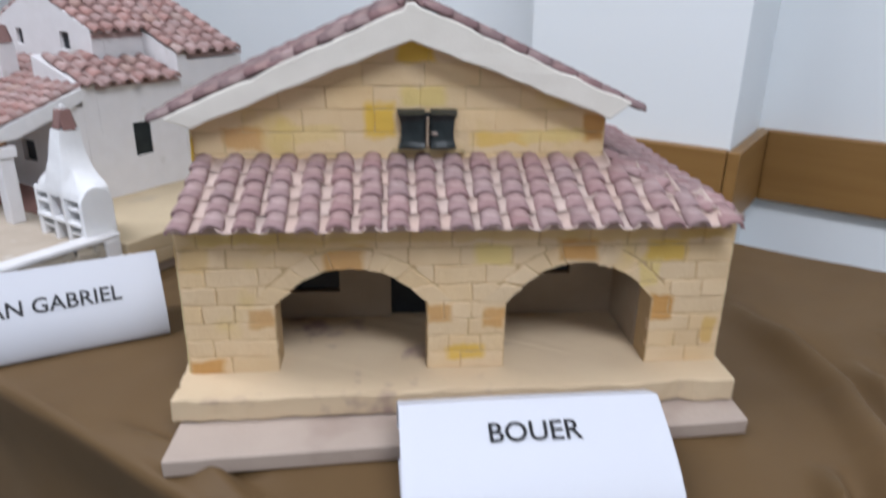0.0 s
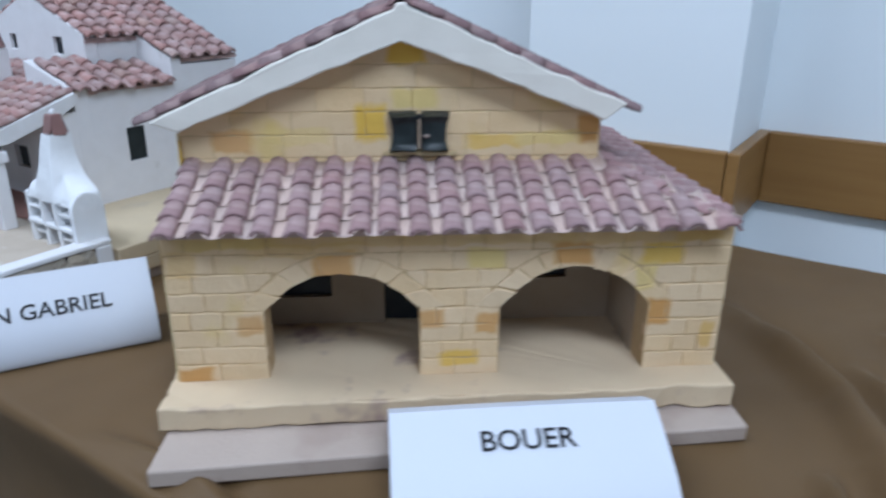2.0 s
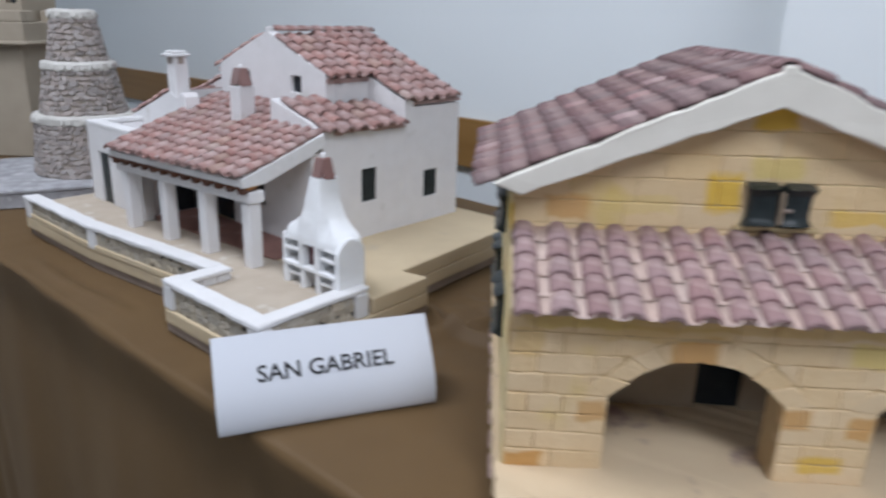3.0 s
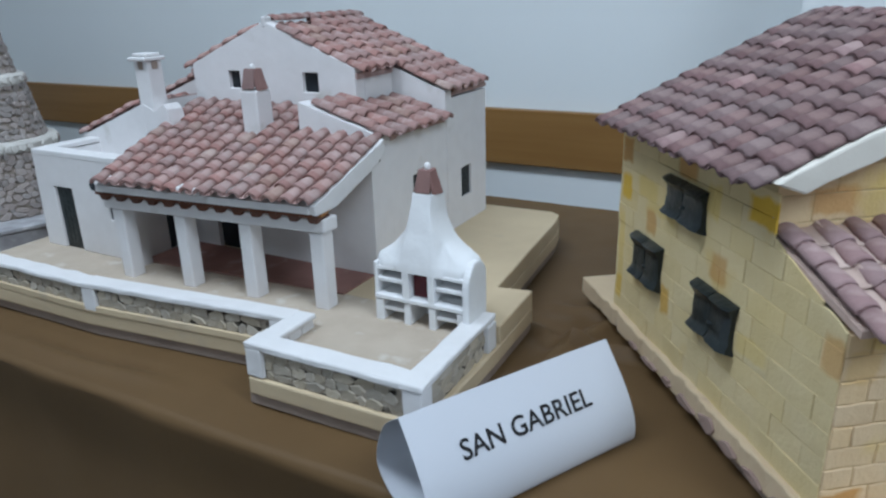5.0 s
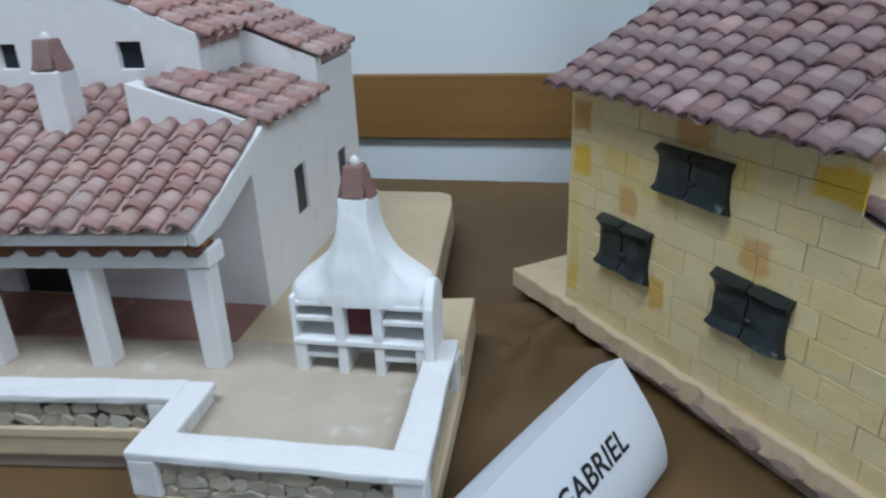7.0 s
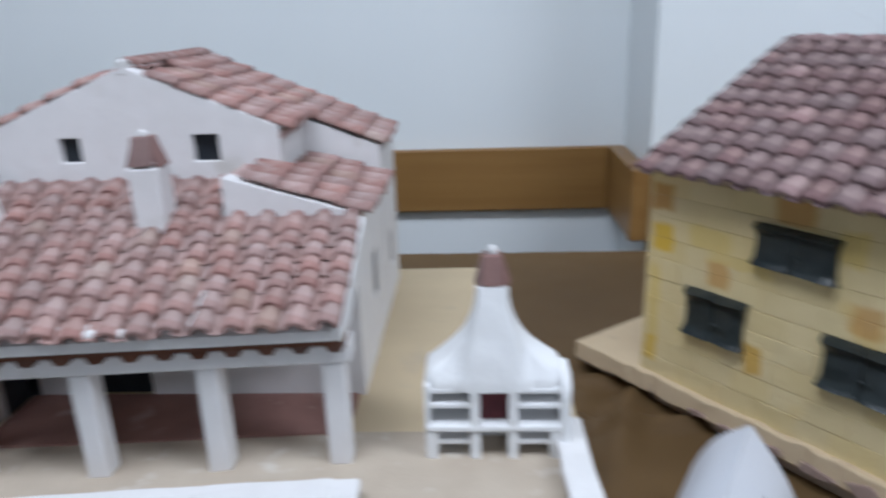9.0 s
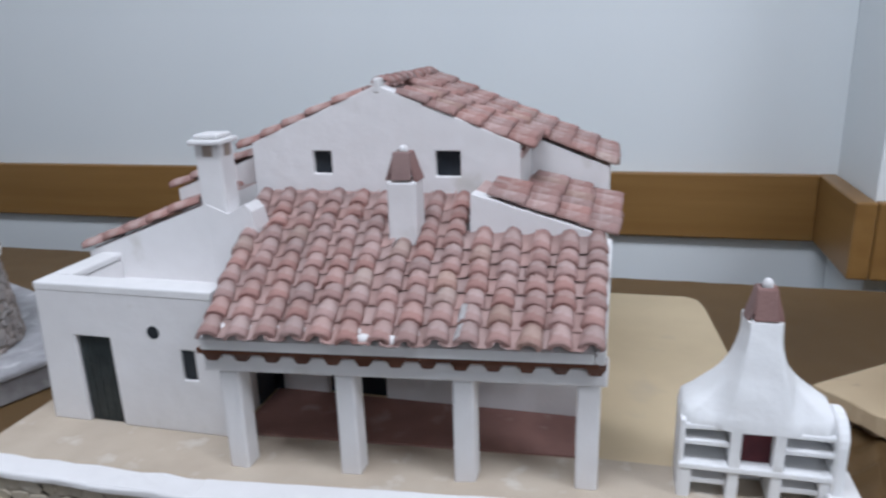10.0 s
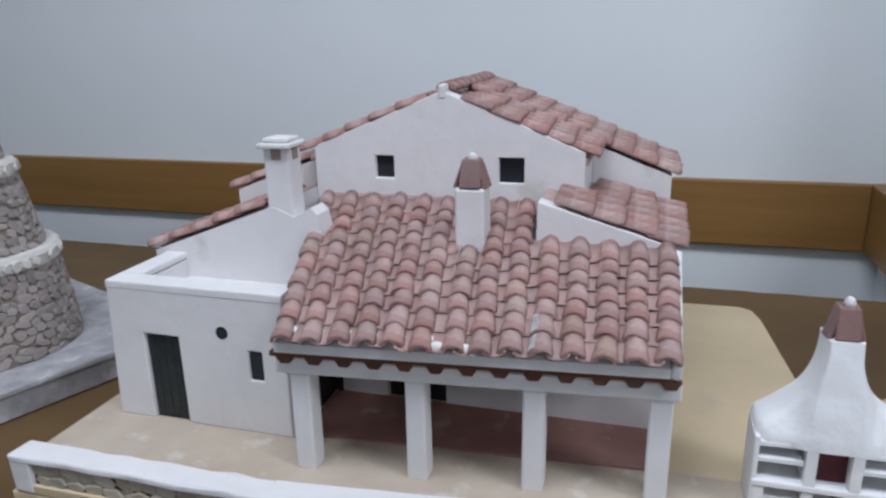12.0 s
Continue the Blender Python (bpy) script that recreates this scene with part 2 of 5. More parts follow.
M_STONE_SIDE = brushed_stone("side_sandstone", "Y", (
    (0.321, 0.217, 0.012, 0.012, ORANGE, 0.8), (0.198, 0.227, 0.016, 0.011, ORANGE, 0.75), (0.259, 0.157, 0.010, 0.012, ORANGE, 0.7), (0.219, 0.091, 0.008, 0.014, OCHRE, 0.95),
    (0.134, 0.156, 0.013, 0.012, ORANGE, 0.65), (0.085, 0.218, 0.019, 0.011, YELLOW, 0.95), (0.318, 0.177, 0.011, 0.013, YELLOW, 0.9), (0.152, 0.208, 0.010, 0.014, WASH, 1.0),
    (0.270, 0.187, 0.020, 0.010, WASH, 0.9), (0.324, 0.112, 0.007, 0.04, WASH, 0.9), (0.325, 0.063, 0.007, 0.013, YELLOW, 0.7), (-0.004, 0.15, 0.010, 0.013, ORANGE, 0.6), (0.08, 0.11, 0.02, 0.008, WASH, 0.6), (0.24, 0.172, 0.03, 0.006, WASH, 0.7)), (0.71, 0.58, 0.325), (0.655, 0.52, 0.255))
M_JOINT = material("sandstone_joint", (0.54, 0.42, 0.235), (0.49, 0.375, 0.20), rough=0.95, scale=60, fine=600, bump=0.3)
M_JOINT_FRONT = material("porch_joint", (0.54, 0.385, 0.21), (0.46, 0.32, 0.17), rough=0.95, scale=60, fine=600, bump=0.3)
# Brown for inner porch surfaces, with some of the porch's shade put in.
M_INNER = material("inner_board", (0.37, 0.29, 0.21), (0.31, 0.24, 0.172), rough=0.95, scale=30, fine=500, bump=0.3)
M_CHIP = material("bare_broken_plaster", (0.36, 0.262, 0.225), (0.27, 0.19, 0.16), rough=0.95, scale=70, fine=500, bump=0.5)
M_VERGE = material("verge_plaster", (0.78, 0.745, 0.67), (0.72, 0.685, 0.61), rough=0.9, scale=40, fine=400, bump=0.12)
M_DARK = material("dark_paint", (0.016, 0.022, 0.023), (0.034, 0.042, 0.043), rough=0.29, scale=60, fine=220, bump=0.45)
# Black of painted panes, and of sheets that stand for dark openings.
M_PANE_OPENING = material("black_pane", (0.014, 0.018, 0.024), (0.03, 0.035, 0.04), rough=0.4, scale=60, fine=300, bump=0.1)
M_REDFLOOR = material("red_floor_tile", (0.30, 0.165, 0.14), (0.23, 0.125, 0.108), rough=0.8, scale=40, fine=400, bump=0.1, spread=0.12, stain=(0.40, 0.28, 0.24), stain_scale=30, stain_cut=0.60)
# Brown of the eaves, darkened to carry the shade under the overhang.
M_EAVES = material("dark_stained_eaves", (0.125, 0.058, 0.038), (0.09, 0.042, 0.03), rough=0.8, scale=60, fine=300, bump=0.2, spread=0.15)
M_OCHRE = material("ochre_soffit", (0.36, 0.17, 0.05), (0.29, 0.135, 0.04), rough=0.8, scale=60, fine=300, bump=0.2)
# Dark red of the hearth, deepened to hold the shade inside it.
M_HEARTH = material("soot_red_hearth", (0.11, 0.03, 0.035), (0.06, 0.022, 0.028), rough=0.9, scale=80, fine=400, bump=0.2)
M_RUBBLE = material("rubble_stone", (0.46, 0.41, 0.33), (0.38, 0.335, 0.27), rough=0.95, scale=60, fine=600, bump=0.5, spread=0.14, stain=(0.53, 0.48, 0.40), stain_scale=60, stain_cut=0.56)
M_RUBBLE_G = material("grey_rubble_stone", (0.405, 0.358, 0.335), (0.31, 0.272, 0.252), rough=0.95, scale=60, fine=600, bump=0.4, spread=0.2)
M_RUBBLE_J = material("rubble_mortar", (0.36, 0.31, 0.265), (0.24, 0.21, 0.175), rough=1.0, scale=60, fine=500, bump=0.4)
M_WALLMORTAR = material("pale_mortar", (0.47, 0.42, 0.35), (0.30, 0.265, 0.215), rough=1.0, scale=90, fine=500, bump=0.4, amount=0.9, stain=(0.035, 0.03, 0.025), stain_scale=75, stain_cut=0.50)
M_RIM = material("limewash_rim", (0.68, 0.66, 0.62), (0.56, 0.54, 0.50), rough=0.95, scale=60, fine=500, bump=0.4)
M_TERRACE = material("dusty_terrace", (0.50, 0.43, 0.345), (0.43, 0.36, 0.285), rough=0.95, scale=20, fine=500, bump=0.4, amount=0.9, stain=(0.57, 0.525, 0.46), stain_scale=34, stain_cut=0.60)
M_BASEGREY = material("grey_washed_base", (0.43, 0.43, 0.45), (0.29, 0.285, 0.295), rough=0.9, scale=34, fine=300, bump=0.4, amount=0.9, stain=(0.56, 0.56, 0.57), stain_scale=40, stain_cut=0.58, wavy=0.4)
M_CASTLE = material("castle_sandstone", (0.41, 0.352, 0.275), (0.36, 0.305, 0.235), rough=0.92, scale=18, fine=400, bump=0.25)
M_PAPER = material("white_paper", (0.605, 0.625, 0.675), (0.585, 0.605, 0.655), rough=0.55, scale=10, fine=300, bump=0.02, amount=0.3)
M_INK = material("black_ink", (0.012, 0.012, 0.014), (0.02, 0.02, 0.022), rough=0.5, scale=30, bump=0)
M_BLUE = material("blue_print", (0.02, 0.10, 0.42), (0.03, 0.14, 0.5), rough=0.4, scale=30, bump=0)
M_ORANGE = material("orange_print", (0.5, 0.2, 0.06), (0.4, 0.16, 0.05), rough=0.4, scale=30, bump=0)
M_STEEL = material("grey_steel", (0.35, 0.35, 0.36), (0.3, 0.3, 0.31), rough=0.4, metal=0.8, scale=30, bump=0.02)
M_LAMP = bpy.data.materials.new("lamp_diffuser")
M_LAMP.use_nodes = True
M_LAMP.node_tree.nodes["Principled BSDF"].inputs["Base Color"].default_value = (0.9, 0.93, 0.95, 1)
M_LAMP.node_tree.nodes["Principled BSDF"].inputs["Emission Color"].default_value = (0.9, 0.96, 1.0, 1)
M_LAMP.node_tree.nodes["Principled BSDF"].inputs["Emission Strength"].default_value = 1.5


# ---- building helpers ----
ORIGIN = {}


def thing(name, x, y, z, rz, label, category, group="", kind=""):
    """An Empty at a thing's base; its parts are built in its own frame."""
    ob = new(name)
    ob.empty_display_size = 0.05
    ob.matrix_world = pose(x, y, z, 0, 0, rz)
    return tagged(ob, label, category, group, kind)


def finish(bm, soft=0.0, rough=0.0, seed=0):
    """Rounds the edges by soft metres and stirs the points by rough metres, as in hand-made work."""
    bmesh.ops.remove_doubles(bm, verts=bm.verts, dist=1e-6)
    bmesh.ops.recalc_face_normals(bm, faces=bm.faces)
    if soft:
        sharp = [e for e in bm.edges if len(e.link_faces) == 2 and e.calc_face_angle(0) > 0.5]
        bmesh.ops.bevel(bm, geom=sharp, offset=soft, segments=2, profile=0.5, affect="EDGES", clamp_overlap=True)
    if rough:
        for w in bm.verts:
            w.co += rough * noise.noise_vector(w.co * 60 + Vector((seed, 0, 0)))


def mesh_of(bm, name, mat, smooth=False):
    me = bpy.data.meshes.new(name)
    bm.to_mesh(me)
    bm.free()
    me.materials.append(mat)
    if smooth:
        for p in me.polygons:
            p.use_smooth = True
        me.set_sharp_from_angle(angle=radians(50))
    return me


def part(name, bm, mat, parent, label="", soft=0.0, rough=0.0, smooth=False):
    finish(bm, soft, rough, len(bm.verts))
    ob = new(name, mesh_of(bm, name, mat, smooth))
    ob.parent = parent
    return tagged(ob, label)


def piece(name, me, parent, m):
    ob = new(name, me)
    ob.parent = parent
    ob.matrix_basis = m
    return ob


def structure(name, bm, mat, label, category, soft=0.0):
    finish(bm, soft)
    return tagged(new(name, mesh_of(bm, name, mat)), label, category, kind="structure")


def box(bm, x0, x1, y0, y1, z0, z1, m=None):
    c = [bm.verts.new((x, y, z)) for x in (x0, x1) for y in (y0, y1) for z in (z0, z1)]
    for f in ((0, 1, 3, 2), (4, 6, 7, 5), (0, 4, 5, 1), (2, 3, 7, 6), (0, 2, 6, 4), (1, 5, 7, 3)):
        bm.faces.new([c[i] for i in f])
    if m:
        bmesh.ops.transform(bm, matrix=m, verts=c)
    return bm


def boxes(*rows):
    bm = bmesh.new()
    for r in rows:
        box(bm, *r)
    return bm


def extrude_poly(bm, pts, d):
    """A closed outline of 3D points pushed by the vector d."""
    a = [bm.verts.new(p) for p in pts]
    b = [bm.verts.new(Vector(p) + Vector(d)) for p in pts]
    n = len(a)
    bm.faces.new(a)
    bm.faces.new(b[::-1])
    for i in range(n):
        bm.faces.new((a[i], b[i], b[(i + 1) % n], a[(i + 1) % n]))
    return bm


def panel(bm, place, x0, x1, z0, z1, holes, d):
    """A wall panel with rectangular holes (x0, x1, z0, z1); place(x, z) gives the point of its face, d its thickness."""
    xs = sorted({x0, x1, *(h[0] for h in holes), *(h[1] for h in holes)})
    zs = sorted({z0, z1, *(h[2] for h in holes), *(h[3] for h in holes)})
    grid = {(i, j): bm.verts.new(place(x, z)) for i, x in enumerate(xs) for j, z in enumerate(zs)}
    faces = []
    for i in range(len(xs) - 1):
        for j in range(len(zs) - 1):
            cx, cz = (xs[i] + xs[i + 1]) / 2, (zs[j] + zs[j + 1]) / 2
            if not any(h[0] < cx < h[1] and h[2] < cz < h[3] for h in holes):
                faces.append(bm.faces.new((grid[i, j], grid[i + 1, j], grid[i + 1, j + 1], grid[i, j + 1])))
    made = bmesh.ops.extrude_face_region(bm, geom=faces)["geom"]
    bmesh.ops.translate(bm, vec=Vector(d), verts=[g for g in made if isinstance(g, bmesh.types.BMVert)])
    loose = [w for w in bm.verts if not w.link_faces]
    bmesh.ops.delete(bm, geom=loose, context="VERTS")
    return bm


def tile_mesh(name, mat, length, wide, narrow, flip, seed, rise=0.8):
    """One barrel tile: a thin tapered half tube, arch up or (flip) gutter up."""
    rnd = random.Random(seed)
    bm = bmesh.new()
    n, thick, rings = 8, 0.0016, []
    lip = 0.0012 if flip else 0.0029
    for y, r, t in ((0.0, wide - 0.0003, lip), (0.0042, wide + 0.0003, lip), (length, narrow, min(lip, thick))):
        for rr in (r, r - t):
            ring = []
            for i in range(n + 1):
                a = radians(8 + 164 * i / n)
                z = rr * math.sin(a) * (rise if not flip else -0.55)
                ring.append(bm.verts.new((rr * math.cos(a) + rnd.uniform(-3.5e-4, 3.5e-4), y + rnd.uniform(-6e-4, 6e-4), z + rnd.uniform(-3e-4, 3e-4))))
            rings.append(ring)
    o0, i0, om, im, o1, i1 = rings
    for i in range(n):
        for a, b in ((o0, om), (om, o1), (i1, im), (im, i0)):
            bm.faces.new((a[i], a[i + 1], b[i + 1], b[i]))
        bm.faces.new((o0[i], i0[i], i0[i + 1], o0[i + 1]))
        bm.faces.new((o1[i], o1[i + 1], i1[i + 1], i1[i]))
    for i in (0, n):
        bm.faces.new((o0[i], om[i], o1[i], i1[i], im[i], i0[i]))
    bmesh.ops.recalc_face_normals(bm, faces=bm.faces)
    shell = [i < 6 * n and i % 6 < 4 for i in range(len(bm.faces))]
    me = mesh_of(bm, name, mat)
    for p, s in zip(me.polygons, shell):
        p.use_smooth = s
    return me


def tile_set(mat, gutter_mat, seed, wide=0.0108, rise=0.8, odd=M_TILE_TAN):
    covers = [tile_mesh("roof_tile", mat if i < 11 else odd, 0.0345, wide + 0.0003 * (i % 3 - 1), wide - 0.0021, False, seed + i, rise) for i in range(12)]
    gutters = [tile_mesh("gutter_tile", gutter_mat, 0.0345, 0.0090, 0.0102, True, seed + 9 + i) for i in range(3)]
    return covers, gutters


def lay_tiles(roof, tiles, corner, along, up, columns, pitch, rows, step, keep=None, seed=1, gutters=True, fan=0.0):
    """Columns of barrel tiles from the eave upwards. corner: the eave's first corner on the roof's surface; along, up: unit vectors."""
    rnd = random.Random(seed)
    covers, channel = tiles
    along, up = Vector(along).normalized(), Vector(up).normalized()
    out = along.cross(up).normalized()
    if out.z < 0:
        out = -out
    for c in range(columns):
        wander = rnd.uniform(-0.0012, 0.0012)
        for kind in ((0, 1) if gutters else (0,)):
            for r in range(rows):
                s = (c + 0.5 + 0.5 * kind) * pitch
                if kind and c == columns - 1:
                    continue
                w = r * step + (rnd.uniform(-0.0018, 0.0018) if r else rnd.uniform(-0.003, 0.001)) - 0.006
                if keep and not keep(s, w + 0.015):
                    continue
                lean = fan * (1 - c / (columns - 1))
                p = Vector(corner) + along * (s - lean * w + wander + rnd.uniform(-0.0008, 0.0008)) + up * w + out * (0.0098 if kind else 0.0048)
                x = (along if along.cross(up).dot(out) > 0 else -along)
                m = Matrix((x, up, out)).transposed().to_4x4()
                m.translation = p
                twist = Euler((radians((-1.9 if kind else -2.9) + rnd.uniform(-1.2, 1.2) * (0.4 if kind else 1)), radians(rnd.uniform(-4, 4)), radians(rnd.uniform(-3.5, 3.5)) + math.atan(lean) * (1 if along.cross(up).dot(out) > 0 else -1)))
                m = m @ twist.to_matrix().to_4x4()
                piece("gutter_tile" if kind else "roof_tile", rnd.choice(channel if kind else covers), roof, m)


def flat_stone(name, mat, seed, depth=0.003, square=3.2):
    """A flattish rubble stone of half size 0.01, its face towards -y, to be scaled in place."""
    rnd = random.Random(seed)
    bm = bmesh.new()
    n = rnd.choice((5, 6, 6, 7))
    a0 = rnd.uniform(0, 1)
    ring = []
    for i in range(n):
        a = 2 * math.pi * (i + a0 + rnd.uniform(-0.22, 0.22)) / n
        c, s = math.cos(a), math.sin(a)
        k = (abs(c) ** square + abs(s) ** square) ** (-1 / square) * rnd.uniform(0.84, 1.14)
        ring.append((0.01 * c * k, 0.01 * s * k))
    tilt = rnd.uniform(-0.06, 0.06), rnd.uniform(-0.06, 0.06)
    levels = []
    for f, y in ((1.0, depth), (0.98, -depth * 0.5), (0.82, -depth)):
        levels.append([bm.verts.new((x * f, y + (tilt[0] * x + tilt[1] * z) * (y < 0), z * f)) for x, z in ring])
    for p, q in zip(levels, levels[1:]):
        for i in range(n):
            bm.faces.new((p[i], p[(i + 1) % n], q[(i + 1) % n], q[i]))
    bm.faces.new(levels[-1])
    bmesh.ops.recalc_face_normals(bm, faces=bm.faces)
    return mesh_of(bm, name, mat)


# ---- the room ----
TABLE_Z = 0.75
FRONT_Y, BACK_Y = 0.704, 1.522
RAIL_Y, COL_Y, COL_X0, COL_X1 = 1.776, 1.563, -0.192, 0.207
RAIL_Z0, RAIL_Z1, RAIL_T = 0.75, 0.874, 0.02
ROOM = (-3.6, 3.6, -3.2, RAIL_Y + RAIL_T)
structure("floor", boxes((ROOM[0] - 0.15, ROOM[1] + 0.15, ROOM[2] - 0.15, ROOM[3] + 0.15, -0.1, 0)), M_FLOOR, "grey-brown stone floor of the exhibition room", "floor")
structure("ceiling", boxes((ROOM[0] - 0.15, ROOM[1] + 0.15, ROOM[2] - 0.15, ROOM[3] + 0.15, 2.7, 2.8)), M_CEIL, "plain white painted ceiling of the room", "ceiling")
structure("wall_north", boxes((ROOM[0], ROOM[1], ROOM[3], ROOM[3] + 0.15, 0, 2.7)), M_WALL, "smooth pale blue-white painted wall behind the table", "wall")
structure("wall_south", boxes((ROOM[0], ROOM[1], ROOM[2] - 0.15, ROOM[2], 0, 2.7)), M_WALL, "plain pale painted wall of the room", "wall")
structure("wall_west", boxes((ROOM[0] - 0.15, ROOM[0], ROOM[2] - 0.15, ROOM[3] + 0.15, 0, 2.7)), M_WALL, "plain pale painted wall of the room", "wall")
structure("wall_east", boxes((ROOM[1], ROOM[1] + 0.15, ROOM[2] - 0.15, ROOM[3] + 0.15, 0, 2.7)), M_WALL, "plain pale painted wall of the room", "wall")
structure("pillar", boxes((COL_X0 + 0.032, COL_X1 - RAIL_T, COL_Y + RAIL_T, ROOM[3] - 0.001, 0, 2.699)), M_WALL, "square pale painted pier standing out from the wall", "pillar")
rail = tagged(new("wall_rail"), "varnished brown wooden bumper rail running along wall and pier", "wall rail", kind="structure")
for nm, mat, (x0, x1, y0, y1) in (
    ("rail_board", M_RAIL, (ROOM[0], COL_X0, RAIL_Y, RAIL_Y + RAIL_T - 0.001)),
    ("rail_board", M_RAIL_Y, (COL_X0, COL_X0 + 0.031, COL_Y, RAIL_Y + RAIL_T - 0.001)),
    ("rail_board", M_RAIL, (COL_X0 + 0.032, COL_X1 - RAIL_T, COL_Y, COL_Y + RAIL_T - 0.001)),
    ("rail_board", M_RAIL_Y, (COL_X1 - RAIL_T + 0.001, COL_X1, COL_Y, RAIL_Y + RAIL_T - 0.001)),
    ("rail_board", M_RAIL, (COL_X1, ROOM[1], RAIL_Y, RAIL_Y + RAIL_T - 0.001)),
):
    part(nm, boxes((x0, x1, y0, y1, RAIL_Z0, RAIL_Z1)), mat, rail, soft=0.003)

# Unseen fixtures, added to go with the lamps above.
for x, y, _ in LAMPS:
    lamp = thing("ceiling_light", x, y, 2.7, 0, "unseen long white ceiling light with a frosted diffuser", "ceiling light", "ceiling lights")
    part("lamp_housing", boxes((-0.68, 0.68, -0.28, 0.28, -0.03, 0)), M_CEIL, lamp, soft=0.005)
    part("diffuser", boxes((-0.65, 0.65, -0.25, 0.25, -0.04, -0.031)), M_LAMP, lamp)

# ---- the table and its cloth ----
TAB_X0, TAB_X1 = -2.75, 0.50
table = thing("table", -1.1, 1.12, 0, 0, "long trestle table hidden under a brown cloth", "table")
part("tabletop", boxes((TAB_X0 + 1.13, TAB_X1 + 1.07, FRONT_Y - 1.09, BACK_Y - 1.15, 0.700, 0.722)), M_PINKBOARD, table, soft=0.002)
for x in (TAB_X0 + 1.2, 0.0, TAB_X1 + 1.0):
    for y in (FRONT_Y - 0.86, BACK_Y - 1.2):
        part("table_leg", boxes((x - 0.02, x + 0.02, y - 0.02, y + 0.02, 0, 0.700)), M_STEEL, table, soft=0.003)


# lines of the deeper creases: points, height, half width
FOLDS = (
    (((0.235, 1.315), (0.305, 1.254), (0.345, 1.212), (0.409, 1.141), (0.448, 1.05), (0.470, 0.985), (0.488, 0.88)), 0.010, 0.021),
    (((0.405, 1.02), (0.425, 0.965), (0.447, 0.90), (0.456, 0.80)), 0.009, 0.012),
    (((0.40, 1.235), (0.44, 1.19), (0.475, 1.11), (0.498, 1.00)), 0.007, 0.014),
    (((0.43, 1.33), (0.47, 1.27), (0.497, 1.20)), 0.008, 0.014),
    (((-0.12, 0.722), (-0.02, 0.738), (0.06, 0.728)), 0.0035, 0.010),
    (((-0.34, 0.90), (-0.30, 1.05), (-0.20, 1.16)), 0.0048, 0.014),
    (((-0.40, 1.04), (-0.31, 1.00), (-0.22, 1.01)), 0.0050, 0.010),
    (((-0.38, 1.10), (-0.30, 1.09), (-0.20, 1.13)), 0.0042, 0.012),
    (((-0.40, 0.735), (-0.30, 0.80), (-0.25, 0.90)), 0.0025, 0.016),
    (((-0.95, 0.742), (-0.80, 0.735), (-0.66, 0.748)), 0.0018, 0.011),
)


def cloth_height(x, y):
    """How far the cloth lies above or below the tabletop: soft creases, and long folds at the free end."""
    z = -0.0016 + 0.0012 * noise.noise(Vector((x * 9, y * 9, 0.3))) + 0.0008 * noise.noise(Vector((x * 30, y * 22, 5)))
    free = min(1.0, max(0.0, (x - 0.33) / 0.12)) * min(1.0, max(0.0, (1.5 - y) / 0.2))
    q = x * 0.82 - y * 0.32 + 0.05 * noise.noise(Vector((x * 4, y * 4, 2)))
    z += free * (0.003 * math.sin(q * 62) + 0.003 * math.sin(q * 23 + 1.0) - 0.003)
    for pts, height, width in FOLDS:
        best, side, at = 9.0, 1.0, 0.0
        for k, ((ax, ay), (bx, by)) in enumerate(zip(pts, pts[1:])):
            dx, dy = bx - ax, by - ay
            f = min(1.0, max(0.0, ((x - ax) * dx + (y - ay) * dy) / (dx * dx + dy * dy)))
            d = math.hypot(x - ax - f * dx, y - ay - f * dy)
            if d < best:
                best, side, at = d, math.copysign(1, (x - ax) * dy - (y - ay) * dx), (k + f) / (len(pts) - 1)
        if best < 4 * width:
            q = best / width * side
            z += 2.8 * height * min(1.0, 3 * at) * min(1.0, 4 * (1 - at) + 0.3) * (math.exp(-q * q) - 0.55 * math.exp(-(q + 1.5) ** 2 * 0.8))
    near = math.exp(-((x - 0.12) / 0.1) ** 2) * math.exp(-((y - 0.725) / 0.02) ** 2)
    z -= 0.006 * near * (0.5 + 0.5 * math.sin(x * 90 + y * 40))
    gap = math.exp(-((x + 0.335) / 0.035) ** 2) * math.exp(-((y - 1.02) / 0.12) ** 2)
    z += 0.003 * gap * (0.4 + math.sin(y * 75 - x * 30))
    return z


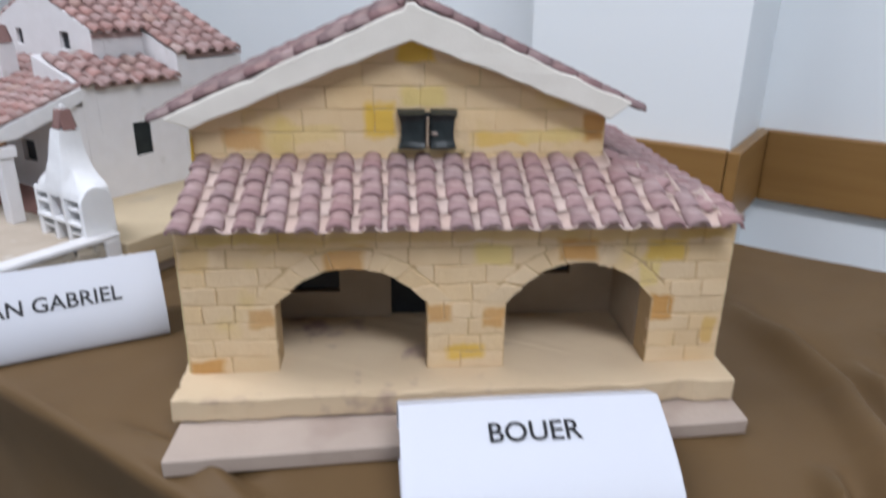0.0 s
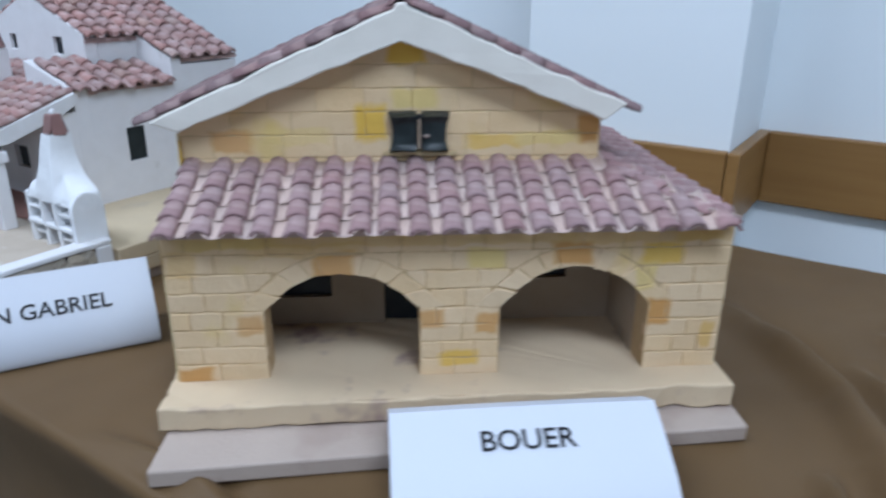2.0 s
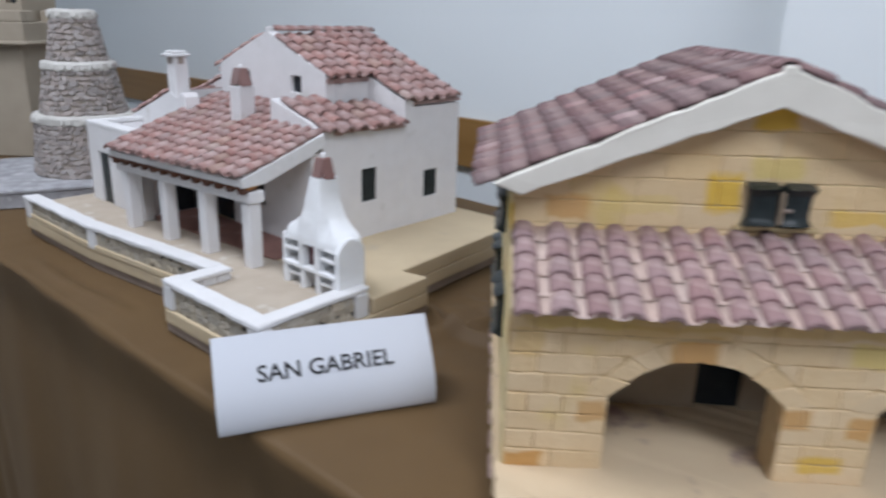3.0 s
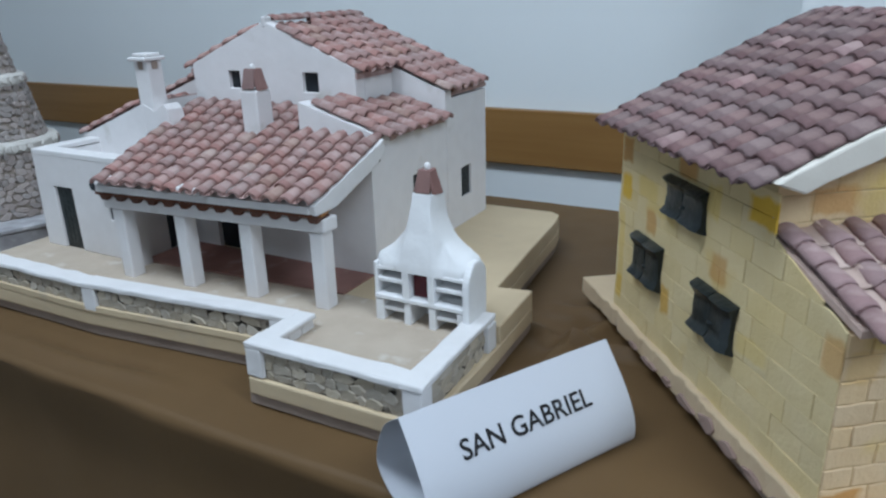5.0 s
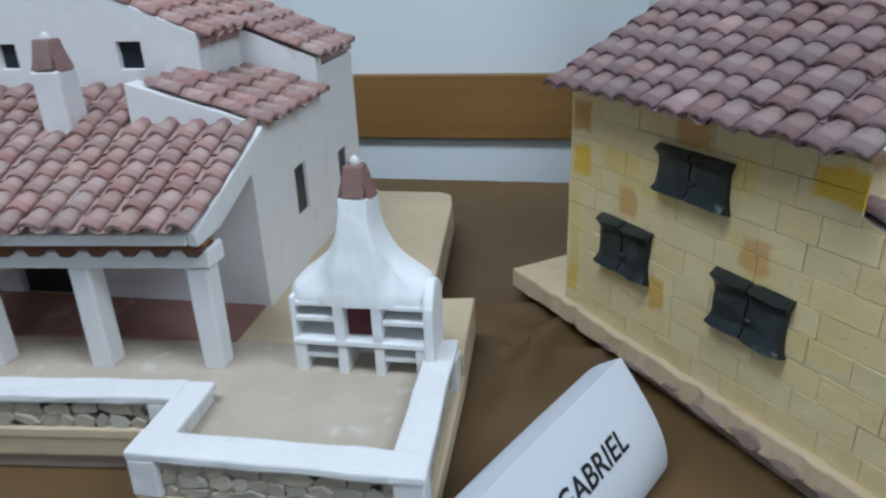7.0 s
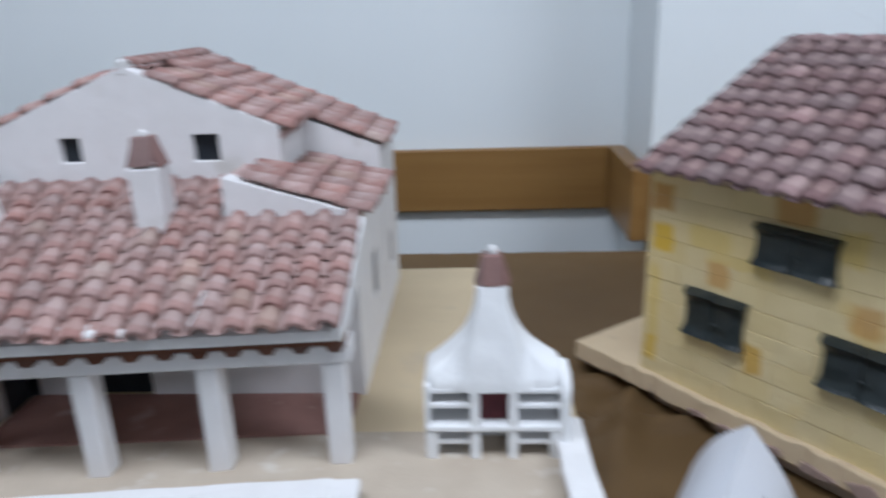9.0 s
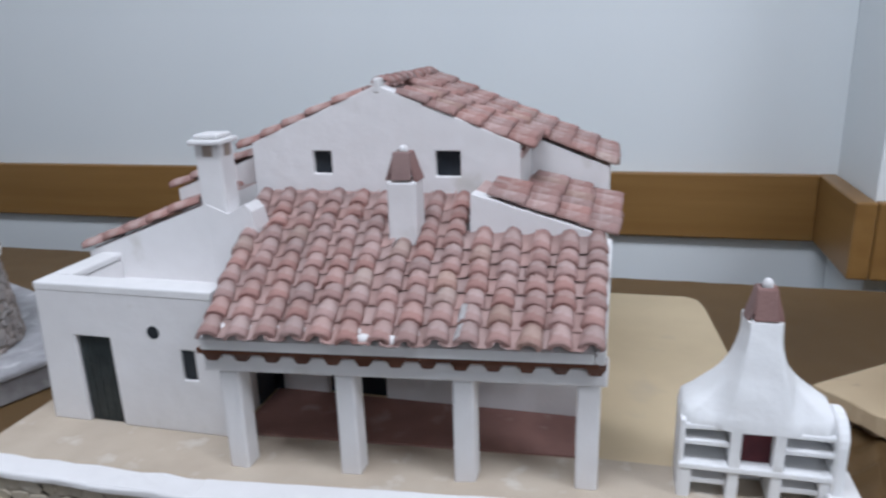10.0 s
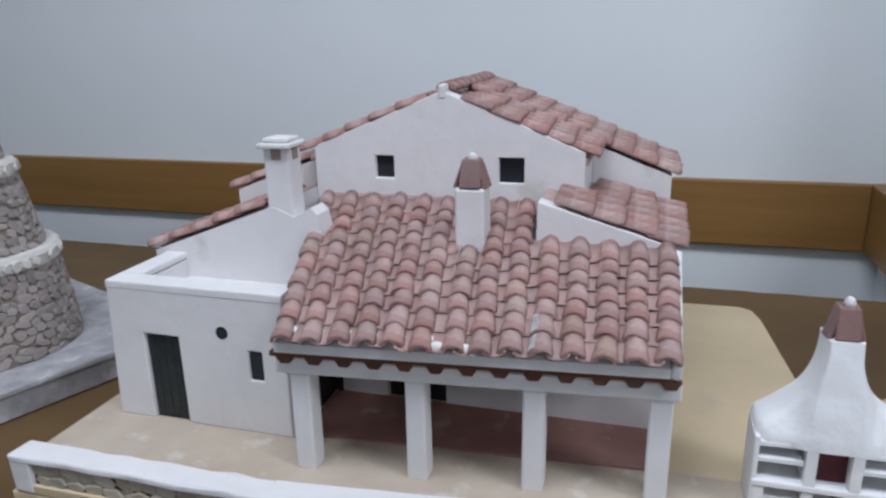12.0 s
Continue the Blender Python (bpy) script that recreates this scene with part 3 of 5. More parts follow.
def tablecloth():
    bm = bmesh.new()
    r = 0.009
    xs = list(np.linspace(TAB_X0, -0.5, 150)) + list(np.linspace(-0.49, 0.2, 80)) + list(np.linspace(0.205, TAB_X1, 75))
    ys = list(np.linspace(FRONT_Y + r, BACK_Y, 170))
    rows = []
    for x in xs:
        col = []
        fold = 0.5 + 0.5 * noise.noise(Vector((x * 3.1, 0, 1))) + 0.6 * noise.noise(Vector((x * 9, 0, 7)))
        for k in range(16):
            d = 0.73 * (1 - k / 15) ** 1.7 + r
            sway = 0.016 * fold * min(1, d / 0.35) + 0.012 * min(1, d / 0.5) * math.sin(x * 17 + 1.3 * noise.noise(Vector((x, d, 0))))
            col.append((x, FRONT_Y + 0.004 * noise.noise(Vector((x * 6, 0, 3))) - abs(sway) + 0.22 * min(0.09, max(0.0, d - 0.012)) - 0.01 * max(0.0, d - 0.1), TABLE_Z - d))
        for a in (15, 35, 55, 75):
            col.append((x, FRONT_Y + r - r * math.cos(radians(a)), TABLE_Z - r + r * math.sin(radians(a)) + cloth_height(x, FRONT_Y) * math.sin(radians(a))))
        for y in ys:
            col.append((x, y, TABLE_Z + cloth_height(x, y)))
        for k in range(1, 8):
            col.append((x, BACK_Y + 0.012 + 0.006 * math.sin(x * 11), TABLE_Z - 0.012 - 0.08 * k))
        rows.append(col)
    end = []
    for k in range(1, 15):
        d = 0.012 + 0.045 * k
        row = []
        for n, p in enumerate(rows[-1]):
            w = 0.022 * min(1, d / 0.25) * math.sin(p[1] * 34 + 1.5 * math.sin(p[1] * 9)) + 0.01 + 0.03 * d
            row.append((TAB_X1 + 0.004 + w, p[1], min(p[2], TABLE_Z - d)))
        end.append(row)
    rows += end
    grid = [[bm.verts.new(p) for p in col] for col in rows]
    for a, b in zip(grid, grid[1:]):
        for i in range(len(a) - 1):
            bm.faces.new((a[i], b[i], b[i + 1], a[i + 1]))
    return bm


ob = tagged(new("tablecloth", mesh_of(tablecloth(), "tablecloth", M_CLOTH, True)), "plain brown cloth draped over the long table, creased", "tablecloth")


# ---- the yellow sandstone model house ----
def block_outline(s0, s1, h0, h1, low, up, breaks):
    cols = sorted({s0, s1, *(s0 + (s1 - s0) * i / 8 for i in range(1, 8)), *(b + e for b in breaks for e in (-1e-5, 1e-5) if s0 < b < s1)})
    rows = [(s, max(h0, low(s)), min(h1, up(s))) for s in cols]
    if all(abs(a - h0) < 1e-9 and abs(b - h1) < 1e-9 for _, a, b in rows):
        return [(s0, h0), (s1, h0), (s1, h1), (s0, h1)]
    rows = [r for r in rows if r[2] - r[1] > 0.0012]
    if len(rows) < 2 or rows[-1][0] - rows[0][0] < 0.003:
        return None
    return [(s, a) for s, a, _ in rows] + [(s, b) for s, _, b in rows[::-1]]


def stone_block(parent, outline, place, out, mat, rnd, deep=0.001, ragged=0.0):
    """One facing block, a little proud of the wall, with a chamfered face and, if ragged, uneven edges."""
    cx = sum(p[0] for p in outline) / len(outline)
    cz = sum(p[1] for p in outline) / len(outline)
    w = max(p[0] for p in outline) - min(p[0] for p in outline)
    h = max(p[1] for p in outline) - min(p[1] for p in outline)
    proud = 0.0007 + rnd.uniform(-0.0004, 0.0004) + ragged * rnd.uniform(0, 0.8)
    if ragged:
        fine = []
        for p, q in zip(outline, outline[1:] + outline[:1]):
            cuts = max(1, min(4, round(math.hypot(q[0] - p[0], q[1] - p[1]) / 0.008)))
            fine += [(p[0] + (q[0] - p[0]) * k / cuts + rnd.uniform(-ragged, ragged), p[1] + (q[1] - p[1]) * k / cuts + rnd.uniform(-ragged, ragged)) for k in range(cuts)]
        outline = fine

    def shrink(p, g):
        return cx + (p[0] - cx) * max(0.5, 1 - 2 * g / max(w, 0.004)), cz + (p[1] - cz) * max(0.5, 1 - 2 * g / max(h, 0.004))

    bm = bmesh.new()
    levels = []
    for g, d in ((0.0001, -deep), (0.00015 + ragged * 0.4, proud - 0.0004 - ragged * 0.5), (0.00055 + ragged * 1.2, proud)):
        levels.append([bm.verts.new(Vector(place(*shrink(p, g))) + Vector(out) * d) for p in outline])
    n = len(outline)
    for a, b in zip(levels, levels[1:]):
        for i in range(n):
            bm.faces.new((a[i], a[(i + 1) % n], b[(i + 1) % n], b[i]))
    bm.faces.new(levels[-1])
    bm.faces.new(levels[0][::-1])
    bmesh.ops.recalc_face_normals(bm, faces=bm.faces)
    ob = new("stone_block", mesh_of(bm, "stone_block", mat))
    ob.parent = parent
    return ob


def block_courses(parent, mat, s0, s1, h0, rows, course, place, out, low, up, breaks, seed, lengths=(0.026, 0.046), deep=0.001, ragged=0.0):
    rnd = random.Random(seed)
    for r in range(rows):
        a, b = h0 + r * course, h0 + (r + 1) * course
        s = s0
        first = True
        while s < s1 - 1e-6:
            e = s + rnd.uniform(*lengths) * (0.6 if first and r % 2 else 1)
            first = False
            if s1 - e < 0.018:
                e = s1
            pts = block_outline(s, e, a, b, low, up, breaks)
            if pts:
                stone_block(parent, pts, place, out, mat, rnd, deep, ragged)
            s = e


def shutter_window(parent, place, s0, s1, h0, h1, out, name="window", ajar=False):
    """A pair of dark shutters, hollow at the sides, rolled at the upper and lower edges, on a face given by place(s, h)."""
    p0, ps, ph = Vector(place(0, 0)), Vector(place(1, 0)) - Vector(place(0, 0)), Vector((0, 0, 1))
    o = Vector(out)
    frame_m = Matrix((ps, o, ph)).transposed().to_4x4()
    frame_m.translation = p0
    win = new(name, mesh_of(box(bmesh.new(), s0 + 0.005, s1 - 0.005, -0.004, 0.0022, h0 + 0.002, h1 - 0.002, frame_m), "recess", M_PANE_OPENING))
    win.parent = parent
    mid = (s0 + s1) / 2
    gap = 0.0026 if ajar else 0.0006
    for k, (a, b) in enumerate(((s0, mid - gap), (mid + gap, s1))):
        bm = bmesh.new()
        rings, n = [], 14
        for i in range(n + 1):
            f = i / n
            roll = math.exp(-((f - 0.075) / 0.075) ** 2) + math.exp(-((f - 0.915) / 0.085) ** 2)
            hollow = 0.0032 * (1 - abs(2 * f - 1) ** 2.5)
            depth = 0.0072 + 0.0046 * roll - 0.004 * (i in (0, n))
            xa, xb = a + hollow * (k == 0), b - hollow * (k == 1)
            z = h0 + (h1 - h0) * f
            ring = []
            for j in range(6):
                u = j / 5
                near = (u if k == 0 else 1 - u)
                ring.append((xa + (xb - xa) * u, depth - 0.0022 * (near < 0.1) - 0.0012 * (near > 0.9) + 0.0007 * noise.noise(Vector((s0 * 90 + u * 3, f * 5, k))), z + 0.0010 * noise.noise(Vector((u * 2 + s0 * 70, f, 4 + k)))))
            ring += [(xb, -0.001, z), (xa, -0.001, z)]
            rings.append([bm.verts.new(p) for p in ring])
        for p, q in zip(rings, rings[1:]):
            for j in range(8):
                bm.faces.new((p[j], p[(j + 1) % 8], q[(j + 1) % 8], q[j]))
        bm.faces.new(rings[0])
        bm.faces.new(rings[-1][::-1])
        bmesh.ops.transform(bm, matrix=frame_m, verts=bm.verts)
        part("shutter", bm, M_DARK, win, rough=0.0009, smooth=True)
    knob = bmesh.new()
    bmesh.ops.create_icosphere(knob, subdivisions=1, radius=0.0022, matrix=Matrix.Translation((mid + (0.006 if ajar else -0.004), 0.0078, h0 + 0.42 * (h1 - h0))) @ Matrix.Diagonal((1.7, 1, 0.9, 1)))
    bmesh.ops.transform(knob, matrix=frame_m, verts=knob.verts)
    part("latch", knob, M_GREYBOARD if ajar else M_DARK, win, "small lump of a latch", smooth=True)
    if ajar:
        bm = box(bmesh.new(), mid - 0.0016, mid + 0.0006, 0.0023, 0.0118, h0 + 0.004, h1 - 0.006)
        bmesh.ops.transform(bm, matrix=frame_m, verts=bm.verts)
        part("shutter_edge", bm, M_INNER, win, "bare unpainted edge of the shutter", soft=0.0004, rough=0.0006)
        bm = box(bmesh.new(), s0 - 0.004, s1 + 0.007, 0.0, 0.0042, h0 - 0.0035, h0 - 0.0006)
        bmesh.ops.subdivide_edges(bm, edges=bm.edges[:], cuts=5, use_grid_fill=True)
        bmesh.ops.transform(bm, matrix=frame_m, verts=bm.verts)
        part("mortar_sill", bm, M_JOINT, win, "crumbly strip of pale mortar", rough=0.0016)
    return win


def yellow_house():
    H = thing("sandstone_house_model", 0.001, 0.856, TABLE_Z - 0.001, 38.0, "yellow sandstone model house with a two-arched porch and faded tile roofs", "model house")
    # boards
    bm = bmesh.new()
    extrude_poly(bm, [(-0.105, -0.106, 0), (0.379, -0.076, 0), (0.386, 0.41, 0), (-0.09, 0.436, 0)], (0, 0, 0.0152))
    part("lower_board", bm, M_PINKBOARD, H, "bare wooden board", soft=0.002, rough=0.0008)
    bm = bmesh.new()
    pts = []
    for i in range(40):
        pts.append((-0.109 + 0.486 * i / 39, -0.057 + 0.010 * i / 39 + 0.0016 * noise.noise(Vector((i * 0.7, 0, 0))) + max(0.0, noise.noise(Vector((i * 0.3, 9, 0))) - 0.2) * 0.009, 0.0166 + 0.0016 * noise.noise(Vector((i * 0.4, 5, 0)))))
    pts += [(0.381, 0.408, 0.0166), (-0.110, 0.418, 0.0166)]
    for i in range(70):
        chip = noise.noise(Vector((i * 0.33, 3, 0)))
        pts.append((-0.110 + 0.0022 * noise.noise(Vector((i * 0.9, 3, 0))) + max(0.0, chip - 0.15) * 0.012, 0.405 - 0.45 * i / 70, 0.0166))
    extrude_poly(bm, pts, (0, 0, 0.0204))
    part("plinth", bm, M_CHIPPED, H, "sandy plinth with a chipped edge", soft=0.0018, rough=0.0018)
    # broken patches along the plinth's side
    rnd = random.Random(14)
    for v, z, w, h in ((0.262, 0.0215, 0.010, 0.0030), (0.222, 0.0200, 0.016, 0.0034), (0.186, 0.0222, 0.009, 0.0046), (0.150, 0.0205, 0.017, 0.0042), (0.112, 0.0235, 0.014, 0.0066), (0.080, 0.0215, 0.012, 0.0050), (0.046, 0.0205, 0.013, 0.0036), (0.005, 0.0215, 0.015, 0.0046)):
        bm = bmesh.new()
        pts = [(-0.1128, v + w * math.cos(a) * rnd.uniform(0.7, 1.15), z + h * math.sin(a) * rnd.uniform(0.6, 1.2)) for a in [2 * math.pi * k / 14 for k in range(14)]]
        extrude_poly(bm, pts, (0.004, 0, 0))
        part("broken_patch", bm, M_CHIP, H, "bare pinkish-brown patch of broken plaster", soft=0.0005, rough=0.0009)
    z0 = 0.036
    arches = ((-0.0255, 0.1055, 0.102, 0.033), (0.1745, 0.3055, 0.101, 0.036))

    def rise(s, a, grow=0.0):
        c, R = (a[0] + a[1]) / 2, (a[1] - a[0]) / 2 + grow
        t = abs(s - c) / R
        return None if t >= 1 else a[2] - 0.3 * grow + (a[3] + 1.05 * grow) * (1 - t ** 2.2)

    # porch walls
    u0, u1, top, face = -0.1025, 0.3725, 0.170, -0.012
    outline = [(u0, z0)]
    for a in arches:
        outline.append((a[0], z0))
        outline += [(a[0] + (a[1] - a[0]) * i / 20, rise(min(a[1] - 1e-6, max(a[0] + 1e-6, a[0] + (a[1] - a[0]) * i / 20)), a)) for i in range(21)]
        outline.append((a[1], z0))
    outline += [(u1, z0), (u1, top), (u0, top)]
    bm = bmesh.new()
    extrude_poly(bm, [(s, face, h) for s, h in outline], (0, 0.03, 0))
    arcade = part("arcade_wall", bm, M_JOINT_FRONT, H, "porch wall of cut blocks with two flat arches")
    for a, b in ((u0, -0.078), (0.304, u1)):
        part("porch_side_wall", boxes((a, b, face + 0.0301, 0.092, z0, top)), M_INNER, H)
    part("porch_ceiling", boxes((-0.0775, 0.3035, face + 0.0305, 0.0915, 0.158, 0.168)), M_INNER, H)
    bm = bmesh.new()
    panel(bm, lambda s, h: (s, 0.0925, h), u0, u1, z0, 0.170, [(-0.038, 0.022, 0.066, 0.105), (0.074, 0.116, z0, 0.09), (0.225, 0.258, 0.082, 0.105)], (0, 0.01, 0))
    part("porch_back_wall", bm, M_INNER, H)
    # Black sheets behind the holes; the dark inside is put in as colour.
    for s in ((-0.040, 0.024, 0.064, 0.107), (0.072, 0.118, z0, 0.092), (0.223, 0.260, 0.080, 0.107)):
        part("inner_opening", boxes((s[0], s[1], 0.099, 0.103, s[2], s[3])), M_PANE_OPENING, H)
    # body
    part("body", boxes((-0.1015, 0.275, 0.104, 0.335, z0, 0.235), (-0.1015, 0.275, 0.0745, 0.1039, 0.172, 0.235), (0.2751, 0.371, 0.104, 0.335, z0, 0.168)), M_JOINT, H)
    bm = bmesh.new()
    extrude_poly(bm, [(-0.103, 0.0745, 0.2352), (0.275, 0.0745, 0.2352), (0.275, 0.0745, 0.2565), (0.094, 0.0745, 0.324), (-0.103, 0.0745, 0.2455)], (0, 0.26, 0))
    gable = part("gable_wall", bm, M_JOINT, H, "gable wall of incised sandstone blocks")
    # roofs
    eave_h, top_h, tip = 0.173, 0.204, 0.367
    bm = bmesh.new()
    extrude_poly(bm, [(-0.102, -0.021, eave_h + 0.0025), (tip - 0.006, -0.021, eave_h + 0.0025), (0.2755, 0.073, top_h), (-0.102, 0.073, top_h)], (0, 0, -0.005))
    porch_roof = part("porch_roof", bm, M_GUTTER, H, "lean-to roof of faded pink barrel tiles")
    bm = bmesh.new()
    extrude_poly(bm, [(tip - 0.0055, -0.021, eave_h + 0.0025), (tip - 0.0055, 0.36, eave_h + 0.0025), (0.2758, 0.36, top_h + 0.006), (0.2758, 0.0735, top_h + 0.002)], (0, 0, -0.005))
    side_roof = part("side_roof", bm, M_MORTAR, H, "side lean-to roof of faded barrel tiles")
    bm = bmesh.new()
    extrude_poly(bm, [(-0.111, 0.075, 0.2487), (0.094, 0.075, 0.341), (0.283, 0.075, 0.2572), (0.281, 0.075, 0.251), (0.094, 0.075, 0.329), (-0.109, 0.075, 0.242)], (0, 0.258, 0))
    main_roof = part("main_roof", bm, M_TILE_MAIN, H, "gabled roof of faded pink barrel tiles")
    # white verge along the gable
    rnd = random.Random(5)
    bm = bmesh.new()

    def verge(a, b, n):
        return [(a[0] + (b[0] - a[0]) * i / n, a[1] + (b[1] - a[1]) * i / n + rnd.uniform(-0.0012, 0.0012)) for i in range(n + 1)]

    line = verge((-0.120, 0.2485), (0.088, 0.3415), 16) + [(0.090, 0.3455), (0.098, 0.346), (0.101, 0.3425)] + verge((0.104, 0.3415), (0.292, 0.2620), 14)
    line += verge((0.272, 0.2485), (0.094, 0.3160), 12)[:-1] + verge((0.094, 0.3160), (-0.097, 0.2405), 12)
    extrude_poly(bm, [(s, 0.0525, h) for s, h in line], (0, 0.0218, 0))
    part("verge", bm, M_VERGE, H, "thick white mortar verge", soft=0.0016, rough=0.0008)

    tiles = tile_set(M_TILE_OLD, M_GUTTER, 40, 0.0096, 0.80, M_TILE_OLD)
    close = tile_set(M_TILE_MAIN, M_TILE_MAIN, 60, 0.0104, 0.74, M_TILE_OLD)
    # blocks of the three walls in view
    ext = [(a[0] - 0.024, a[1] + 0.024) for a in arches]

    def low_front(s):
        best = 0.0
        for a in arches:
            z = rise(s, a, 0.024)
            if z is not None:
                jamb = (a[0] <= s <= a[1])
                best = max(best, z if jamb or z > a[2] else 0.0)
        return best

    def front(s, h):
        return (s, face, h)

    spring = arches[0][2]
    for n, (s0, s1) in enumerate(((u0, arches[0][0]), (arches[0][1], arches[1][0]), (arches[1][1], u1))):
        block_courses(arcade, M_STONE_FRONT, s0, s1, z0, 4, (spring - z0) / 4, front, (0, -1, 0), lambda s: 0.0, lambda s: top, [], 24 + n, (0.022, 0.042), 0.006, 0.0006)
    block_courses(arcade, M_STONE_FRONT, u0, u1, spring, 4, (top - spring) / 4, front, (0, -1, 0), low_front, lambda s: top, [e for p in ext for e in p], 21, (0.026, 0.046), 0.006, 0.0006)
    rnd = random.Random(3)
    for a in arches:
        cuts = (0.0, 0.11, 0.21, 0.305, 0.39, 0.61, 0.695, 0.79, 0.89, 1.0)
        n = 9
        c = (a[0] + a[1]) / 2
        for i in range(n):
            sa, sb = a[0] + (a[1] - a[0]) * cuts[i], a[0] + (a[1] - a[0]) * cuts[i + 1]
            R, E = (a[1] - a[0]) / 2, (a[1] - a[0]) / 2 + 0.024
            sa, sb = max(sa, a[0] + 1e-6), min(sb, a[1] - 1e-6)
            ea, eb = c + (sa - c) * E / R, c + (sb - c) * E / R
            pts = [(sa, rise(sa, a)), ((sa + sb) / 2, rise((sa + sb) / 2, a)), (sb, rise(sb, a)), (eb, max(rise(eb, a, 0.0241), a[2])), (ea, max(rise(ea, a, 0.0241), a[2]))]
            sag = rnd.uniform(-0.0018, 0.0002)
            pts = [(p, q + sag * (k < 3)) for k, (p, q) in enumerate(pts)]
            stone_block(arcade, pts, front, (0, -1, 0), M_STONE_FRONT, rnd, 0.010, 0.0008)

    def up_gable(s):
        return 0.3235 - (0.094 - s) * 0.395 if s < 0.094 else 0.3235 - (s - 0.094) * 0.372

    block_courses(gable, M_STONE_GABLE, -0.103, 0.275, 0.192, 7, 0.0205, lambda s, h: (s, 0.0745, h), (0, -1, 0), lambda s: 0.0, up_gable, [0.094],
                  22, (0.04, 0.066), 0.001, 0.0004)
    shutter_window(H, lambda s, h: (s, 0.0727, h), 0.082, 0.1365, 0.2185, 0.2535, (0, -1, 0), ajar=True)

    def side(s, h):
        return (-0.1028, s, h)

    def up_side(s):
        return 0.170 + (s + 0.012) * 0.42 if s < 0.07 else 0.236

    side_wall = part("left_wall", boxes((-0.1028, -0.1018, 0.1042, 0.3348, z0, 0.2345)), M_JOINT, H, "side wall of cut sandstone blocks")
    block_courses(side_wall, M_STONE_SIDE, -0.012, 0.335, z0, 10, 0.0202, side, (-1, 0, 0), lambda s: 0.0, up_side, [0.07],
                  23, (0.028, 0.052))
    for s0, s1, h0, h1 in ((0.158, 0.2275, 0.1768, 0.2135), (0.226, 0.287, 0.0945, 0.140), (0.099, 0.163, 0.0935, 0.137)):
        shutter_window(H, side, s0, s1, h0, h1, (-1, 0, 0))

    # tiles
    k = math.hypot(0.101, top_h - eave_h)
    lay_tiles(porch_roof, tiles, (-0.104, -0.028, eave_h), (1, 0, 0), (0, 0.101, top_h - eave_h), 19, 0.0248, 5, 0.0222,
              keep=lambda s, w: -0.104 + s < tip + 0.004 - (w * 0.101 / k) * 0.98, seed=31)
    k2 = math.hypot(0.101, 0.034)
    lay_tiles(side_roof, tiles, (tip, -0.03, eave_h), (0, 1, 0), (-0.101, 0, 0.034), 15, 0.0258, 5, 0.0222,
              keep=lambda s, w: -0.03 + s > -0.018 + (w * 0.101 / k2) * 0.98, seed=32)
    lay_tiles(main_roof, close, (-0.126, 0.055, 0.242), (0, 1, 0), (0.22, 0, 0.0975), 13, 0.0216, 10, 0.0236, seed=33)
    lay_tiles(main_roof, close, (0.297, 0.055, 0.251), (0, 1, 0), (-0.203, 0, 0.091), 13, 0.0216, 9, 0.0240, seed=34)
    rnd = random.Random(8)
    for i in range(10):
        m = pose(0.094, 0.056 + i * 0.0268, 0.343, -3 + rnd.uniform(-2, 2), rnd.uniform(-4, 4), rnd.uniform(-4, 4)) @ Matrix.Diagonal((1.15, 1, 1.0, 1))
        piece("ridge_tile", rnd.choice(tiles[0]), main_roof, m)
    for i in range(5):
        f = i / 6
        d = Vector((0.2755 - tip, 0.073 + 0.028, top_h + 0.002 - eave_h))
        p = Vector((tip - 0.001, -0.028, eave_h + 0.0035)) + d * f
        up = d.normalized()
        x = up.cross(Vector((0, 0, 1))).normalized()
        m = Matrix((x, up, x.cross(up))).transposed().to_4x4()
        m.translation = p
        piece("hip_tile", rnd.choice(tiles[0]), porch_roof, m @ pose(0, 0, 0, -4, rnd.uniform(-4, 4), rnd.uniform(-4, 4)) @ Matrix.Diagonal((0.9, 0.8, 0.72, 1)))
    return H


yellow_house()


# ---- the white farmhouse model ----
WX, WY = -0.75, 1.0


